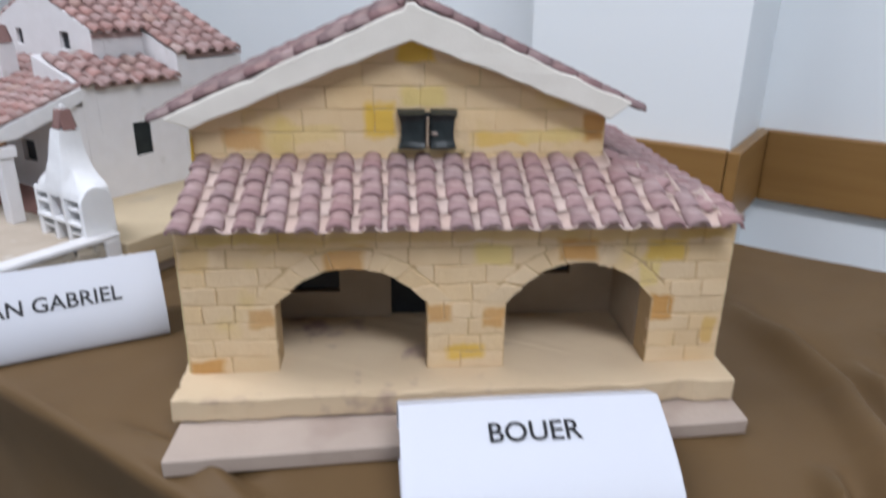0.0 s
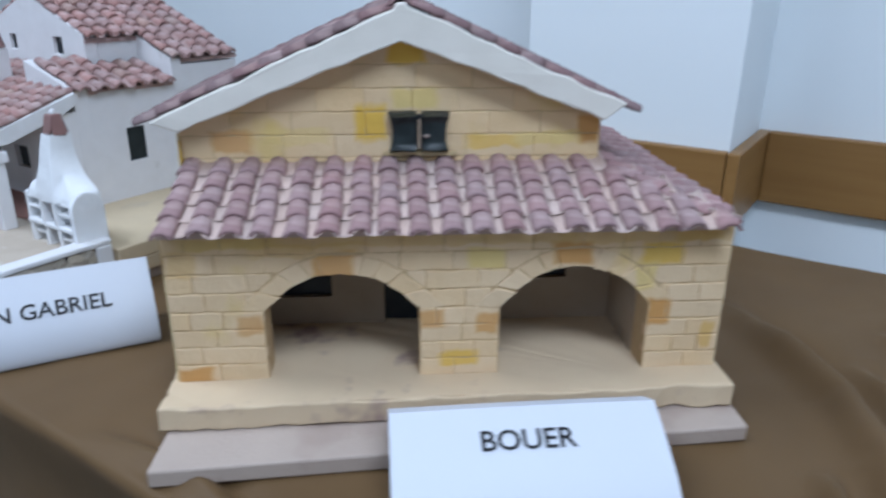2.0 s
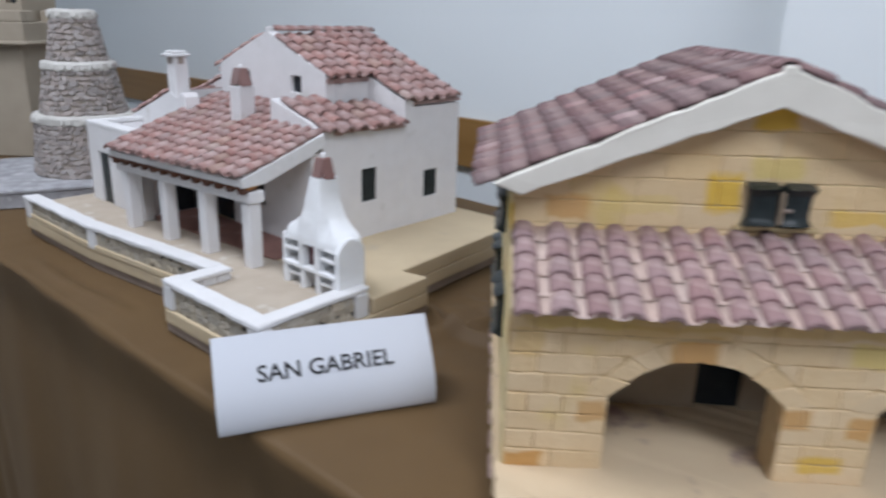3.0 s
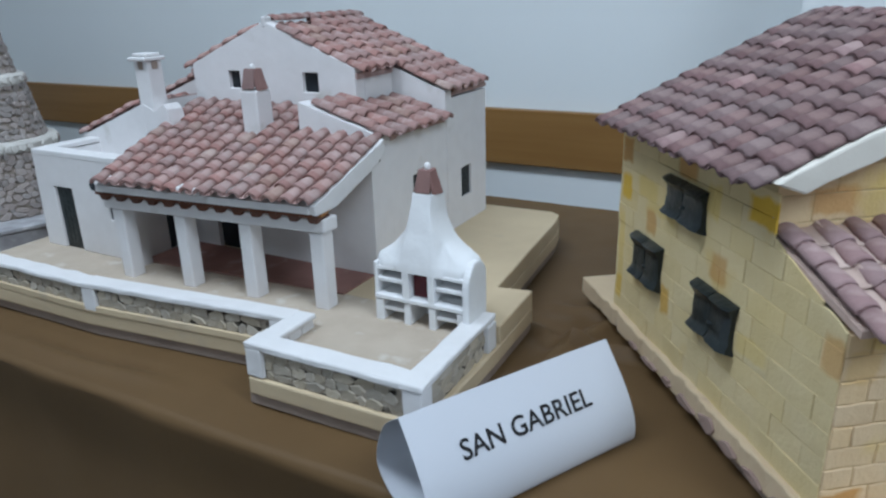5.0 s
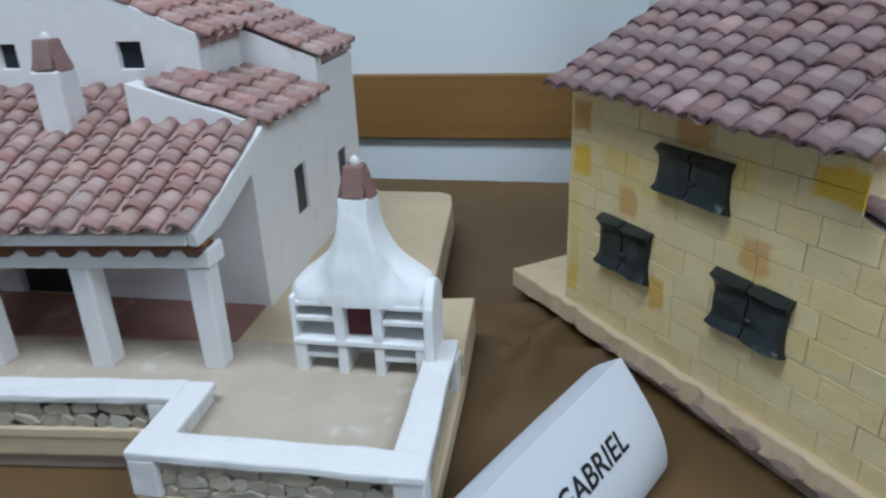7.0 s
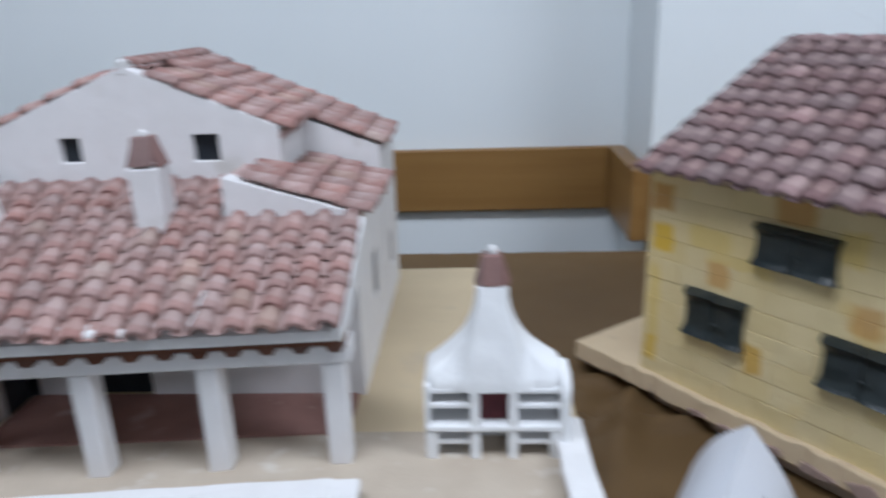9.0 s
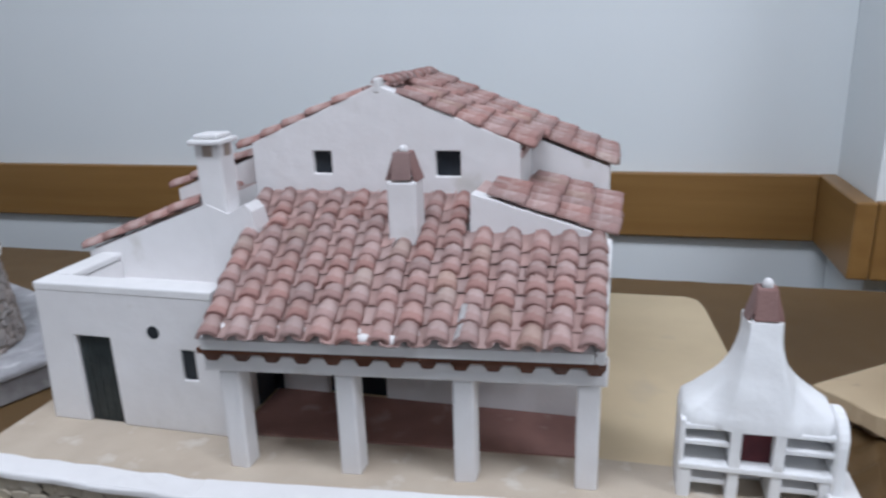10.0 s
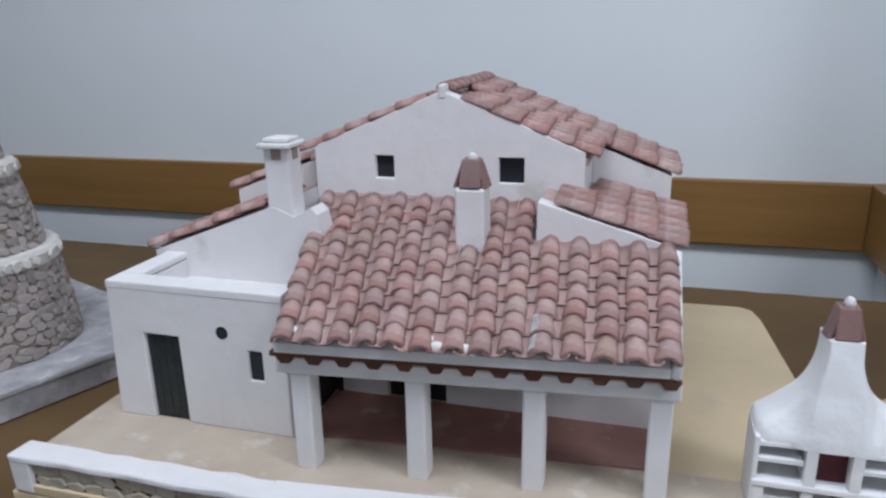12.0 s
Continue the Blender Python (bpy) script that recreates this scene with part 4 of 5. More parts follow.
def white_house():
    H = thing("white_farmhouse_model", WX, WY, TABLE_Z - 0.001, 0, "white plastered model farmhouse with pillared porch and walled terrace", "model house")
    base = TABLE_Z - 0.001

    def slant(x, y):
        """The porch's front stands askew: it falls back towards the terrace side."""
        return y + (0.094 * (x + 0.841) - 0.003) * min(1.0, max(0.0, (0.9755 - y) / 0.105))

    def wp(name, bm, mat, label="", parent=None, askew=False, **kw):
        if askew:
            for w in bm.verts:
                w.co.y = slant(w.co.x, w.co.y)
        bmesh.ops.translate(bm, vec=(-WX, -WY, -base), verts=bm.verts)
        return part(name, bm, mat, parent or H, label, **kw)

    def local(p):
        return (p[0] - WX, p[1] - WY, p[2] - base)

    fl = 0.802
    # plinth in two layers
    plan = [(-1.080, 0.781), (-0.836, 0.7835), (-0.558, 0.812), (-0.556, 0.753), (-0.362, 0.755), (-0.364, 0.905), (-0.368, 1.016), (-0.408, 1.009), (-0.4305, 1.268), (-0.4375, 1.300), (-0.452, 1.310), (-1.072, 1.300)]
    bm = bmesh.new()
    extrude_poly(bm, [(x + (0.004 if x < -0.7 else -0.004), y + 0.004, base) for x, y in plan], (0, 0, 0.0135))
    wp("lower_board", bm, M_GREYBOARD, "rough grey board", soft=0.0015, rough=0.0016)
    bm = bmesh.new()
    extrude_poly(bm, [(*p, base + 0.0138) for p in plan], (0, 0, 0.7815 - base - 0.0138))
    wp("plinth", bm, M_SAND, "sandy plinth", soft=0.002, rough=0.001)
    bm = bmesh.new()
    inner = [(-1.0795, 0.7905), (-0.8365, 0.793), (-0.553, 0.822), (-0.551, 0.7635), (-0.3705, 0.7645), (-0.3745, 0.9155), (-1.0785, 0.9155)]
    extrude_poly(bm, [(*p, 0.7817) for p in inner], (0, 0, fl - 0.7817))
    wp("terrace_ground", bm, M_TERRACE, "dusty terrace ground", rough=0.0006)
    bm = bmesh.new()
    rear = [(-1.0785, 0.9157), (-0.3645, 0.9157), (-0.368, 1.0155), (-0.4085, 1.0085), (-0.4310, 1.2675), (-0.4380, 1.2995), (-0.4525, 1.3095), (-1.0718, 1.2995)]
    extrude_poly(bm, [(*p, 0.7817) for p in rear], (0, 0, fl - 0.7817))
    wp("rear_ground", bm, M_SAND, "cream sandy ground behind the house", soft=0.002, rough=0.0008)
    # terrace wall: stones between white piers under a white coping
    runs = (((-1.074, 0.780), (-0.832, 0.782)), ((-0.836, 0.782), (-0.552, 0.811)), ((-0.5575, 0.834), (-0.556, 0.7555)), ((-0.556, 0.753), (-0.3648, 0.755)), ((-0.363, 0.755), (-0.3675, 0.912)))
    stones = [flat_stone("wall_stone", M_RUBBLE, 60 + i, 0.0012, 5.0) for i in range(14)]
    rnd = random.Random(12)
    twall = wp("terrace_wall", bmesh.new(), M_WALLMORTAR, "low rubble wall with white coping")
    bm = bmesh.new()
    for (ax, ay), (bx, by) in runs:
        d = Vector((bx - ax, by - ay, 0))
        n = Vector((-d.y, d.x, 0)).normalized()
        f = Vector((ax, ay, 0)) + n * 0.0042 + d.normalized() * 0.006
        d -= d.normalized() * 0.009
        extrude_poly(bm, [(*(f)[:2], fl - 0.021), (*(f + d)[:2], fl - 0.021), (*(f + d + n * 0.013)[:2], fl - 0.021), (*(f + n * 0.013)[:2], fl - 0.021)], (0, 0, 0.0308))
    bmesh.ops.translate(bm, vec=(-WX, -WY, -base), verts=bm.verts)
    bm.to_mesh(twall.data)
    bm.free()
    for k, ((ax, ay), (bx, by)) in enumerate(runs):
        d = Vector((bx - ax, by - ay, 0))
        length = d.length
        d.normalize()
        n = Vector((-d.y, d.x, 0))
        a = Vector((ax, ay, 0))
        bm = bmesh.new()
        steps = max(3, int(length / 0.02))
        over = 0.0235
        up = [a + d * (length * i / steps) for i in range(steps + 1)]
        outline = [(p.x, p.y, 0.8116) for p in up] + [(p.x, p.y, 0.8116) for p in [q + n * over for q in up[::-1]]]
        extrude_poly(bm, outline, (0, 0, 0.0064 + 0.0008 * (k % 2)))
        wp("coping", bm, M_CAP, "white coping", parent=twall, soft=0.0018, rough=0.0017)
        piers = {0: (0.0,), 1: (0.0, 0.262), 2: (0.0, 0.0205, 0.041, 0.058), 3: (0.0, 0.171), 4: (0.0, 0.139)}[k]
        for s in piers:
            if (k, s) in ((3, 0.171), (4, 0.0), (4, 0.139)):
                continue  # corner posts stand here
            c = a + d * s
            bm = bmesh.new()
            w = 0.02
            q = [c, c + d * w, c + d * w + n * 0.021, c + n * 0.021]
            extrude_poly(bm, [(p.x, p.y, fl - 0.0195) for p in q], (0, 0, 0.0303))
            wp("pier", bm, M_CAP, parent=twall, soft=0.002, rough=0.001)
        if k < 2:
            bm = bmesh.new()
            q = [a + n * 0.0004, a + d * length + n * 0.0004, a + d * length + n * 0.012, a + n * 0.012]
            extrude_poly(bm, [(p.x, p.y, 0.7816) for p in q], (0, 0, 0.0082))
            wp("sand_ledge", bm, M_SAND, "sandy ledge below the stones", parent=twall, soft=0.001, rough=0.0014)
        for row in range(3 if k > 1 else 2):
            s = 0.021
            while s < length - 0.012:
                w = rnd.uniform(0.008, 0.024)
                if not any(abs(s + w / 2 - (q + 0.01)) < 0.008 + w / 2 for q in piers):
                    c = a + d * (s + w / 2) + n * 0.0042
                    m = Matrix((d, n, Vector((0, 0, 1)))).transposed().to_4x4()
                    m.translation = local((c.x, c.y, (0.7868 + row * 0.0098 if k > 1 else 0.7945 + row * 0.0108) + rnd.uniform(-0.0012, 0.0012)))
                    piece("wall_stone", rnd.choice(stones), twall, m @ pose(0, 0, 0, 0, rnd.uniform(-16, 16), 0) @ Matrix.Diagonal((w * 52.5, rnd.uniform(0.7, 1.2), rnd.uniform(0.46, 0.62) if k > 1 else rnd.uniform(0.52, 0.64), 1)))
                s += w

    for x0, y0 in ((-0.3832, 0.7555), (-0.3855, 0.8915)):
        wp("corner_post", boxes((x0, x0 + 0.0195, y0, y0 + 0.0185, 0.7817, 0.8115)), M_CAP, parent=twall, soft=0.0015, rough=0.0006)

    # red floor of the porch
    wp("porch_floor", boxes((-0.862, -0.557, 0.895, 0.9755, fl - 0.001, fl + 0.0022)), M_REDFLOOR, "dull red porch floor", askew=True, rough=0.0005)

    # annex with a roof terrace and parapet
    annex = bmesh.new()
    panel(annex, lambda x, z: (x, 0.885, z), -1.044, -0.866, fl, 0.932, [(-1.0105, -0.9735, fl, 0.889), (-0.9025, -0.8895, 0.855, 0.883)], (0, 0.022, 0))
    box(annex, -1.044, -1.022, 0.9072, 0.99, fl, 0.931)
    box(annex, -1.0218, -0.866, 0.9072, 0.99, fl, 0.913)
    for w in annex.verts:
        if w.co.x < -1.04:
            w.co.x -= 0.006 * (0.932 - w.co.z) / 0.13
    wp("annex", annex, M_PLASTER, "flat-roofed white annex with a parapet", soft=0.0015)
    coping = boxes((-1.0446, -0.8655, 0.8847, 0.9074, 0.9305, 0.9385), (-1.0446, -1.0212, 0.9076, 0.980, 0.932, 0.9385))
    wp("parapet_coping", coping, M_CAP, "white parapet coping", soft=0.0014, rough=0.0005)
    door = wp("annex_door", boxes((-1.010, -0.974, 0.8895, 0.895, fl, 0.8885)), M_DARK, "dark plank door")
    for i in range(4):
        x = -1.0095 + i * 0.0089
        wp("door_plank", boxes((x, x + 0.0087, 0.8885, 0.8894, fl + 0.001, 0.8875)), M_DARK, parent=door, soft=0.0006)
    wp("slit_window", boxes((-0.9023, -0.8897, 0.8867, 0.892, 0.8552, 0.8828)), M_PANE_OPENING, "dark slit window")
    # No hole is cut here: a black disc gives the vent's dark inside.
    bm = bmesh.new()
    bmesh.ops.create_cone(bm, cap_ends=True, segments=20, radius1=0.0062, radius2=0.0060, depth=0.004, matrix=Matrix.Translation((-0.927, 0.8866, 0.898)) @ Matrix.Rotation(radians(90), 4, "X"))
    wp("round_vent", bm, M_PANE_OPENING, "black disc in place of the dark vent hole")

    # main block with its gable
    def zmm(x):
        return 1.0922 - 0.405 * abs(x + 0.776)

    facade = bmesh.new()
    panel(facade, lambda x, z: (x, 1.071, z), -0.918, -0.634, fl, 1.029, [(-0.8495, -0.829, 1.003, 1.0265), (-0.7185, -0.693, 1.002, 1.0275)], (0, 0.02, 0))
    extrude_poly(facade, [(-0.918, 1.071, 1.029), (-0.634, 1.071, 1.029), (-0.634, 1.071, zmm(-0.634)), (-0.776, 1.071, zmm(-0.776)), (-0.918, 1.071, zmm(-0.918))], (0, 0.02, 0))
    box(facade, -0.918, -0.634, 1.0912, 1.272, fl, 1.029)
    extrude_poly(facade, [(-0.918, 1.0912, 1.0292), (-0.634, 1.0912, 1.0292), (-0.77, 1.0912, 1.0785), (-0.782, 1.0912, 1.0785)], (0, 0.18, 0))
    bmesh.ops.remove_doubles(facade, verts=facade.verts, dist=1e-5)
    seam = [f for f in facade.faces if abs(f.normal.z) > 0.9 and abs(f.calc_center_median().z - 1.029) < 1e-4 and f.calc_center_median().y < 1.0905]
    bmesh.ops.delete(facade, geom=seam, context="FACES_ONLY")
    wp("main_block", facade, M_PLASTER, "white gabled main block", soft=0.0012)
    for x0, x1 in ((-0.850, -0.8285), (-0.719, -0.6925)):
        wp("window_pane", boxes((x0, x1, 1.077, 1.081, 1.0015, 1.028)), M_PANE_OPENING, "small dark window")
    wp("gable_knob", boxes((-0.7800, -0.7718, 1.0702, 1.0835, 1.084, 1.0985)), M_CAP, "white mortar knob at the gable's tip", soft=0.002, rough=0.0012)

    # right wing: lower front part and taller rear part
    wing = bmesh.new()
    extrude_poly(wing, [(-0.672, 0.996, fl), (-0.552, 0.996, fl), (-0.552, 0.996, 0.9678), (-0.668, 0.996, 1.0015), (-0.668, 0.996, 1.0)], (0, 0.022, 0))
    panel(wing, lambda y, z: (-0.552, y, z), 1.018, 1.158, fl, 0.962, [(1.067, 1.097, 0.856, 0.906)], (-0.018, 0, 0))
    panel(wing, lambda y, z: (-0.552, y, z), 1.158, 1.282, fl, 0.988, [(1.200, 1.232, 0.842, 0.886)], (-0.018, 0, 0))
    box(wing, -0.6338, -0.5705, 1.2622, 1.2818, fl, 0.99)
    extrude_poly(wing, [(-0.6338, 1.1565, 0.96), (-0.5522, 1.1565, 0.955), (-0.5522, 1.1565, 0.9985), (-0.6338, 1.1565, 1.0300)], (0, 0.018, 0))
    wp("right_wing", wing, M_PLASTER, "white stepped side wing", rough=0.001)
    wp("wing_ceiling", boxes((-0.672, -0.575, 1.019, 1.158, 0.945, 0.955)), M_PLASTER)
    for y0, y1, z0, z1 in ((1.066, 1.098, 0.855, 0.907), (1.199, 1.233, 0.841, 0.887)):
        wp("window_pane", boxes((-0.559, -0.555, y0, y1, z0, z1)), M_DARK, "dark painted side window")

    # porch: back wall, pillars, beam, rafters and roof
    back = bmesh.new()
    panel(back, lambda x, z: (x, 0.976, z), -0.8655, -0.5518, fl, 0.9395, [(-0.809, -0.749, fl, 0.872), (-0.702, -0.664, 0.847, 0.880)], (0, 0.0197, 0))
    wp("porch_back_wall", back, M_PLASTER)
    # A black sheet behind each opening gives its darkness as colour.
    for x0, x1, z0, z1 in ((-0.811, -0.747, fl, 0.874), (-0.704, -0.662, 0.845, 0.882)):
        wp("dark_opening", boxes((x0, x1, 0.983, 0.987, z0, z1)), M_PANE_OPENING, "black sheet in place of the dark behind the porch opening")
    # Thin black boxes put the dark of two doorways onto the walls.
    wp("side_doorway", boxes((-0.8658, -0.8642, 0.941, 0.9725, fl + 0.002, 0.868)), M_PANE_OPENING, "black box in place of the dark annex doorway")
    wp("corner_doorway", boxes((-0.8652, -0.8566, 0.9742, 0.9757, fl + 0.002, 0.868)), M_PANE_OPENING, "black box in place of the dark porch doorway")
    for x in (-0.8410, -0.7475, -0.6560, -0.5640):
        bm = boxes((x, x + 0.0165, 0.848, 0.866, fl - 0.001, 0.8895))
        wp("porch_pillar", bm, M_PLASTER, "square white pillar", askew=True, soft=0.0018, rough=0.0012)
    wp("porch_pillar", boxes((-0.858, -0.846, 0.880, 0.896, fl - 0.001, 0.8895)), M_PLASTER, "square white pillar", askew=True, soft=0.0018, rough=0.001)
    wp("porch_beam", boxes((-0.851, -0.5425, 0.846, 0.869, 0.8897, 0.9055)), M_PLASTER, "white lintel beam over the pillars", askew=True, soft=0.002, rough=0.0012)
    slope = 0.265

    def zr(y):
        return 0.9225 + slope * (y - 0.842)

    bm = bmesh.new()
    extrude_poly(bm, [(-0.853, 0.845, 0.9062), (-0.853, 0.845, 0.9102), (-0.853, 0.9755, 0.9438), (-0.853, 0.9755, 0.9402)], (0.308, 0, 0))
    wp("porch_soffit", bm, M_OCHRE, "ochre-stained soffit board", askew=True)
    rnd = random.Random(4)
    for i in range(13):
        x = -0.846 + i * 0.0240
        bm = bmesh.new()
        extrude_poly(bm, [(x - 0.001, 0.8395, 0.9085), (x + 0.0145, 0.8395, 0.9085), (x + 0.0105, 0.8395, 0.9022), (x + 0.003, 0.8395, 0.9022)], (0, 0.02, 0))
        wp("rafter_end", bm, M_EAVES, "brown rafter end", askew=True, soft=0.0006, rough=0.0006)
    wp("fascia_strip", boxes((-0.850, -0.549, 0.8380, 0.843, 0.9087, 0.9128)), M_EAVES, "brown strip, darkened for the shade under the eave", askew=True)
    bm = bmesh.new()
    for y0, y1, xa, xb, xr, under in ((0.836, 0.9955, -0.845, -0.8825, -0.552, 0.913), (0.9956, 1.0705, -0.8826, -0.897, -0.6755, 0.945)):
        prof = ((y0, under), (y0, zr(y0)), (y1, zr(y1)), (y1, zr(y1) - 0.012), (y0 + 0.012, under))
        va = [bm.verts.new((xa + (xb - xa) * (y - y0) / (y1 - y0), y, z)) for y, z in prof]
        vb = [bm.verts.new((xr, y, z)) for y, z in prof]
        bm.faces.new(va)
        bm.faces.new(vb[::-1])
        for i in range(5):
            bm.faces.new((va[i], vb[i], vb[(i + 1) % 5], va[(i + 1) % 5]))
    proof = wp("porch_roof", bm, M_CAP, "porch roof of rows of terracotta barrel tiles", askew=True)
    bm = bmesh.new()
    extrude_poly(bm, [(-0.5518, 0.838, 0.911), (-0.5518, 0.836, zr(0.836) + 0.0015), (-0.5518, 0.995, zr(0.995) + 0.004), (-0.5518, 0.995, zr(0.995) - 0.0135), (-0.5518, 0.966, zr(0.966) - 0.0195), (-0.5518, 0.874, zr(0.874) - 0.0190)], (0.0075, 0, 0))
    wp("porch_verge", bm, M_CAP, "white verge of the porch roof", askew=True, soft=0.0015, rough=0.0008)
    for y0, y1, xa, xb, xr in ((0.848, 0.995, -0.846, -0.881, -0.5525), (0.996, 1.070, -0.882, -0.896, -0.676)):
        bm = bmesh.new()
        extrude_poly(bm, [(xa, y0, zr(y0) + 0.0006), (xr, y0, zr(y0) + 0.0006), (xr, y1, zr(y1) + 0.0006), (xb, y1, zr(y1) + 0.0006)], (0, 0, 0.002))
        wp("mortar_bed", bm, M_TILE_CHANNEL, "pink mortar bed", askew=True, parent=proof)
    tiles = tile_set(M_TILE, M_TILE_CHANNEL, 90, 0.0096, 0.92)
    small_tiles = tile_set(M_TILE, M_TILE_CHANNEL, 95, 0.0090, 0.95)
    fan = 0.275

    def clear(s, w):
        """Leaves out the tiles that would stand in the wing wall or in the small chimney."""
        x, y = -0.8466 + s - fan * (1 - (s / 0.0216 - 0.5) / 13) * w, 0.838 + w * 0.9666
        return not (x > -0.6745 and y > 0.985) and not (abs(x + 0.724) < 0.009 and 0.968 < y < 0.990)

    lay_tiles(proof, small_tiles, local((-0.8466, 0.838, zr(0.838))), (1, 0, 0), (0, 1, slope), 14, 0.0216, 10, 0.0229, keep=clear, seed=51, fan=fan)
    for tile in proof.children:
        if "tile" in tile.name:
            at = tile.matrix_basis.translation
            at.y = slant(at.x + WX, at.y + WY) - WY
    # smears of limewash on two tiles, lumps of mortar in two gutters
    for k, (x, y, a0, a1, y0, y1) in enumerate(((-0.6326, 0.849, 118, 168, 0.002, 0.020), (-0.6326, 0.874, 108, 160, 0.001, 0.024))):
        near = Vector(local((x, y, 0))).xy
        tile = min((c for c in proof.children if c.name.startswith("roof_tile")), key=lambda c: (c.matrix_basis.translation.xy - near).length)
        bm = bmesh.new()
        rows = [[bm.verts.new((q * math.cos(radians(a0 + (a1 - a0) * i / 6)), v + 0.0012 * noise.noise(Vector((i, v * 400, k))), q * 0.95 * math.sin(radians(a0 + (a1 - a0) * i / 6)))) for i in range(7)] for v, q in ((y0, 0.0097), ((y0 + y1) / 2, 0.0093), (y1, 0.0087))]
        for p, q in zip(rows, rows[1:]):
            for i in range(6):
                bm.faces.new((p[i], p[i + 1], q[i + 1], q[i]))
        bmesh.ops.solidify(bm, geom=bm.faces[:], thickness=0.0005)
        piece("limewash_smear", mesh_of(bm, "limewash_smear", M_CAP, True), proof, tile.matrix_basis.copy())
    for x in (-0.7170, -0.6954):
        bm = bmesh.new()
        bmesh.ops.create_icosphere(bm, subdivisions=2, radius=0.0062, matrix=Matrix.Translation((x, 0.8365, zr(0.8365) + 0.0045)) @ Matrix.Diagonal((0.95, 0.8, 0.75, 1)))
        wp("mortar_lump", bm, M_CAP, "white mortar lump", askew=True, parent=proof, rough=0.0022, smooth=True)

    for i in range(14):
        x = -0.8466 + (i + 0.5) * 0.0216
        bm = bmesh.new()
        extrude_poly(bm, [(x + 0.0079 * math.cos(a), 0.8425, zr(0.8355) + 0.0035 + 0.0068 * math.sin(a)) for a in [math.pi * k / 8 for k in range(9)]], (0, 0.006, 0))
        wp("mortar_plug", bm, M_CAP, "white mortar plug", askew=True, parent=proof, rough=0.0008)

    # main roof, right slope in two lengths, left slope
    ridge_z = 1.0865
    sl = 0.405

    def zm(x):
        return ridge_z - sl * abs(x + 0.776)

    bm = bmesh.new()
    extrude_poly(bm, [(-0.776, 1.0722, zm(-0.776)), (-0.632, 1.0722, zm(-0.632)), (-0.632, 1.0722, zm(-0.632) - 0.007), (-0.776, 1.0722, zm(-0.776) - 0.007)], (0, 0.0878, 0))
    extrude_poly(bm, [(-0.776, 1.1748, zm(-0.776)), (-0.552, 1.1748, zm(-0.552)), (-0.552, 1.1748, zm(-0.552) - 0.005), (-0.776, 1.1748, zm(-0.776) - 0.005)], (0, 0.109, 0))
    extrude_poly(bm, [(-0.7761, 1.0722, zm(-0.776)), (-0.7761, 1.0722, zm(-0.776) - 0.007), (-0.924, 1.0722, zm(-0.924) - 0.007), (-0.924, 1.0722, zm(-0.924))], (0, 0.2118, 0))
    mroof = wp("main_roof", bm, M_MORTAR, "gabled roof of terracotta barrel tiles")
    up_r, up_l = (-1, 0, sl), (1, 0, sl)
    lay_tiles(mroof, tiles, local((-0.631, 1.0665, zm(-0.631))), (0, 1, 0), up_r, 4, 0.0242, 5, 0.0272, seed=52)
    lay_tiles(mroof, tiles, local((-0.552, 1.1515, zm(-0.552))), (0, 1, 0), up_r, 5, 0.0264, 9, 0.0264, seed=53)
    lay_tiles(mroof, tiles, local((-0.926, 1.0665, zm(-0.926))), (0, 1, 0), up_l, 9, 0.0245, 5, 0.0290, seed=54)
    rnd = random.Random(9)
    for i in range(8):
        piece("ridge_tile", rnd.choice(tiles[0]), mroof, pose(*local((-0.776, 1.0845 + i * 0.0255, ridge_z + 0.0050)), -1, rnd.uniform(-4, 4), rnd.uniform(-4, 4)) @ Matrix.Diagonal((1.12, 1, 1, 1)))

    # roof of the lower wing
    def zl(x):
        return 0.9655 + 0.305 * (-0.556 - x)

    bm = bmesh.new()
    extrude_poly(bm, [(-0.668, 1.0185, zl(-0.668)), (-0.552, 1.0185, zl(-0.552)), (-0.552, 1.0185, zl(-0.552) - 0.005), (-0.668, 1.0185, zl(-0.668) - 0.03)], (0, 0.0522, 0))
    extrude_poly(bm, [(-0.6335, 1.0712, zl(-0.6335)), (-0.552, 1.0712, zl(-0.552)), (-0.552, 1.0712, zl(-0.552) - 0.005), (-0.6335, 1.0712, zl(-0.6335) - 0.007)], (0, 0.086, 0))
    lroof = wp("lower_roof", bm, M_MORTAR, "lower side roof of terracotta barrel tiles")
    lay_tiles(lroof, tiles, local((-0.5465, 0.9975, zl(-0.5465))), (0, 1, 0), (-1, 0, 0.305), 6, 0.0262, 4, 0.0289,
              keep=lambda s, w: 0.9975 + s < 1.066 or w < 0.085, seed=55)

    # left lean-to in two heights, with tile edges
    def zq(x):
        return 0.935 + 0.375 * (x + 1.06)

    for y0, y1, lift, xl, rows, cols, seed in ((0.9745, 1.10, 0.0, -1.0575, 5, 4, 56), (1.1002, 1.272, 0.029, -1.034, 4, 6, 57)):
        bm = bmesh.new()
        extrude_poly(bm, [(xl, y0, fl), (-0.9182, y0, fl), (-0.9182, y0, zq(-0.9182) + lift + 0.003), (xl, y0, zq(xl) + lift + 0.003)], (0, y1 - y0, 0))
        wp("lean_to", bm, M_PLASTER, "white lean-to wall")
        bm = bmesh.new()
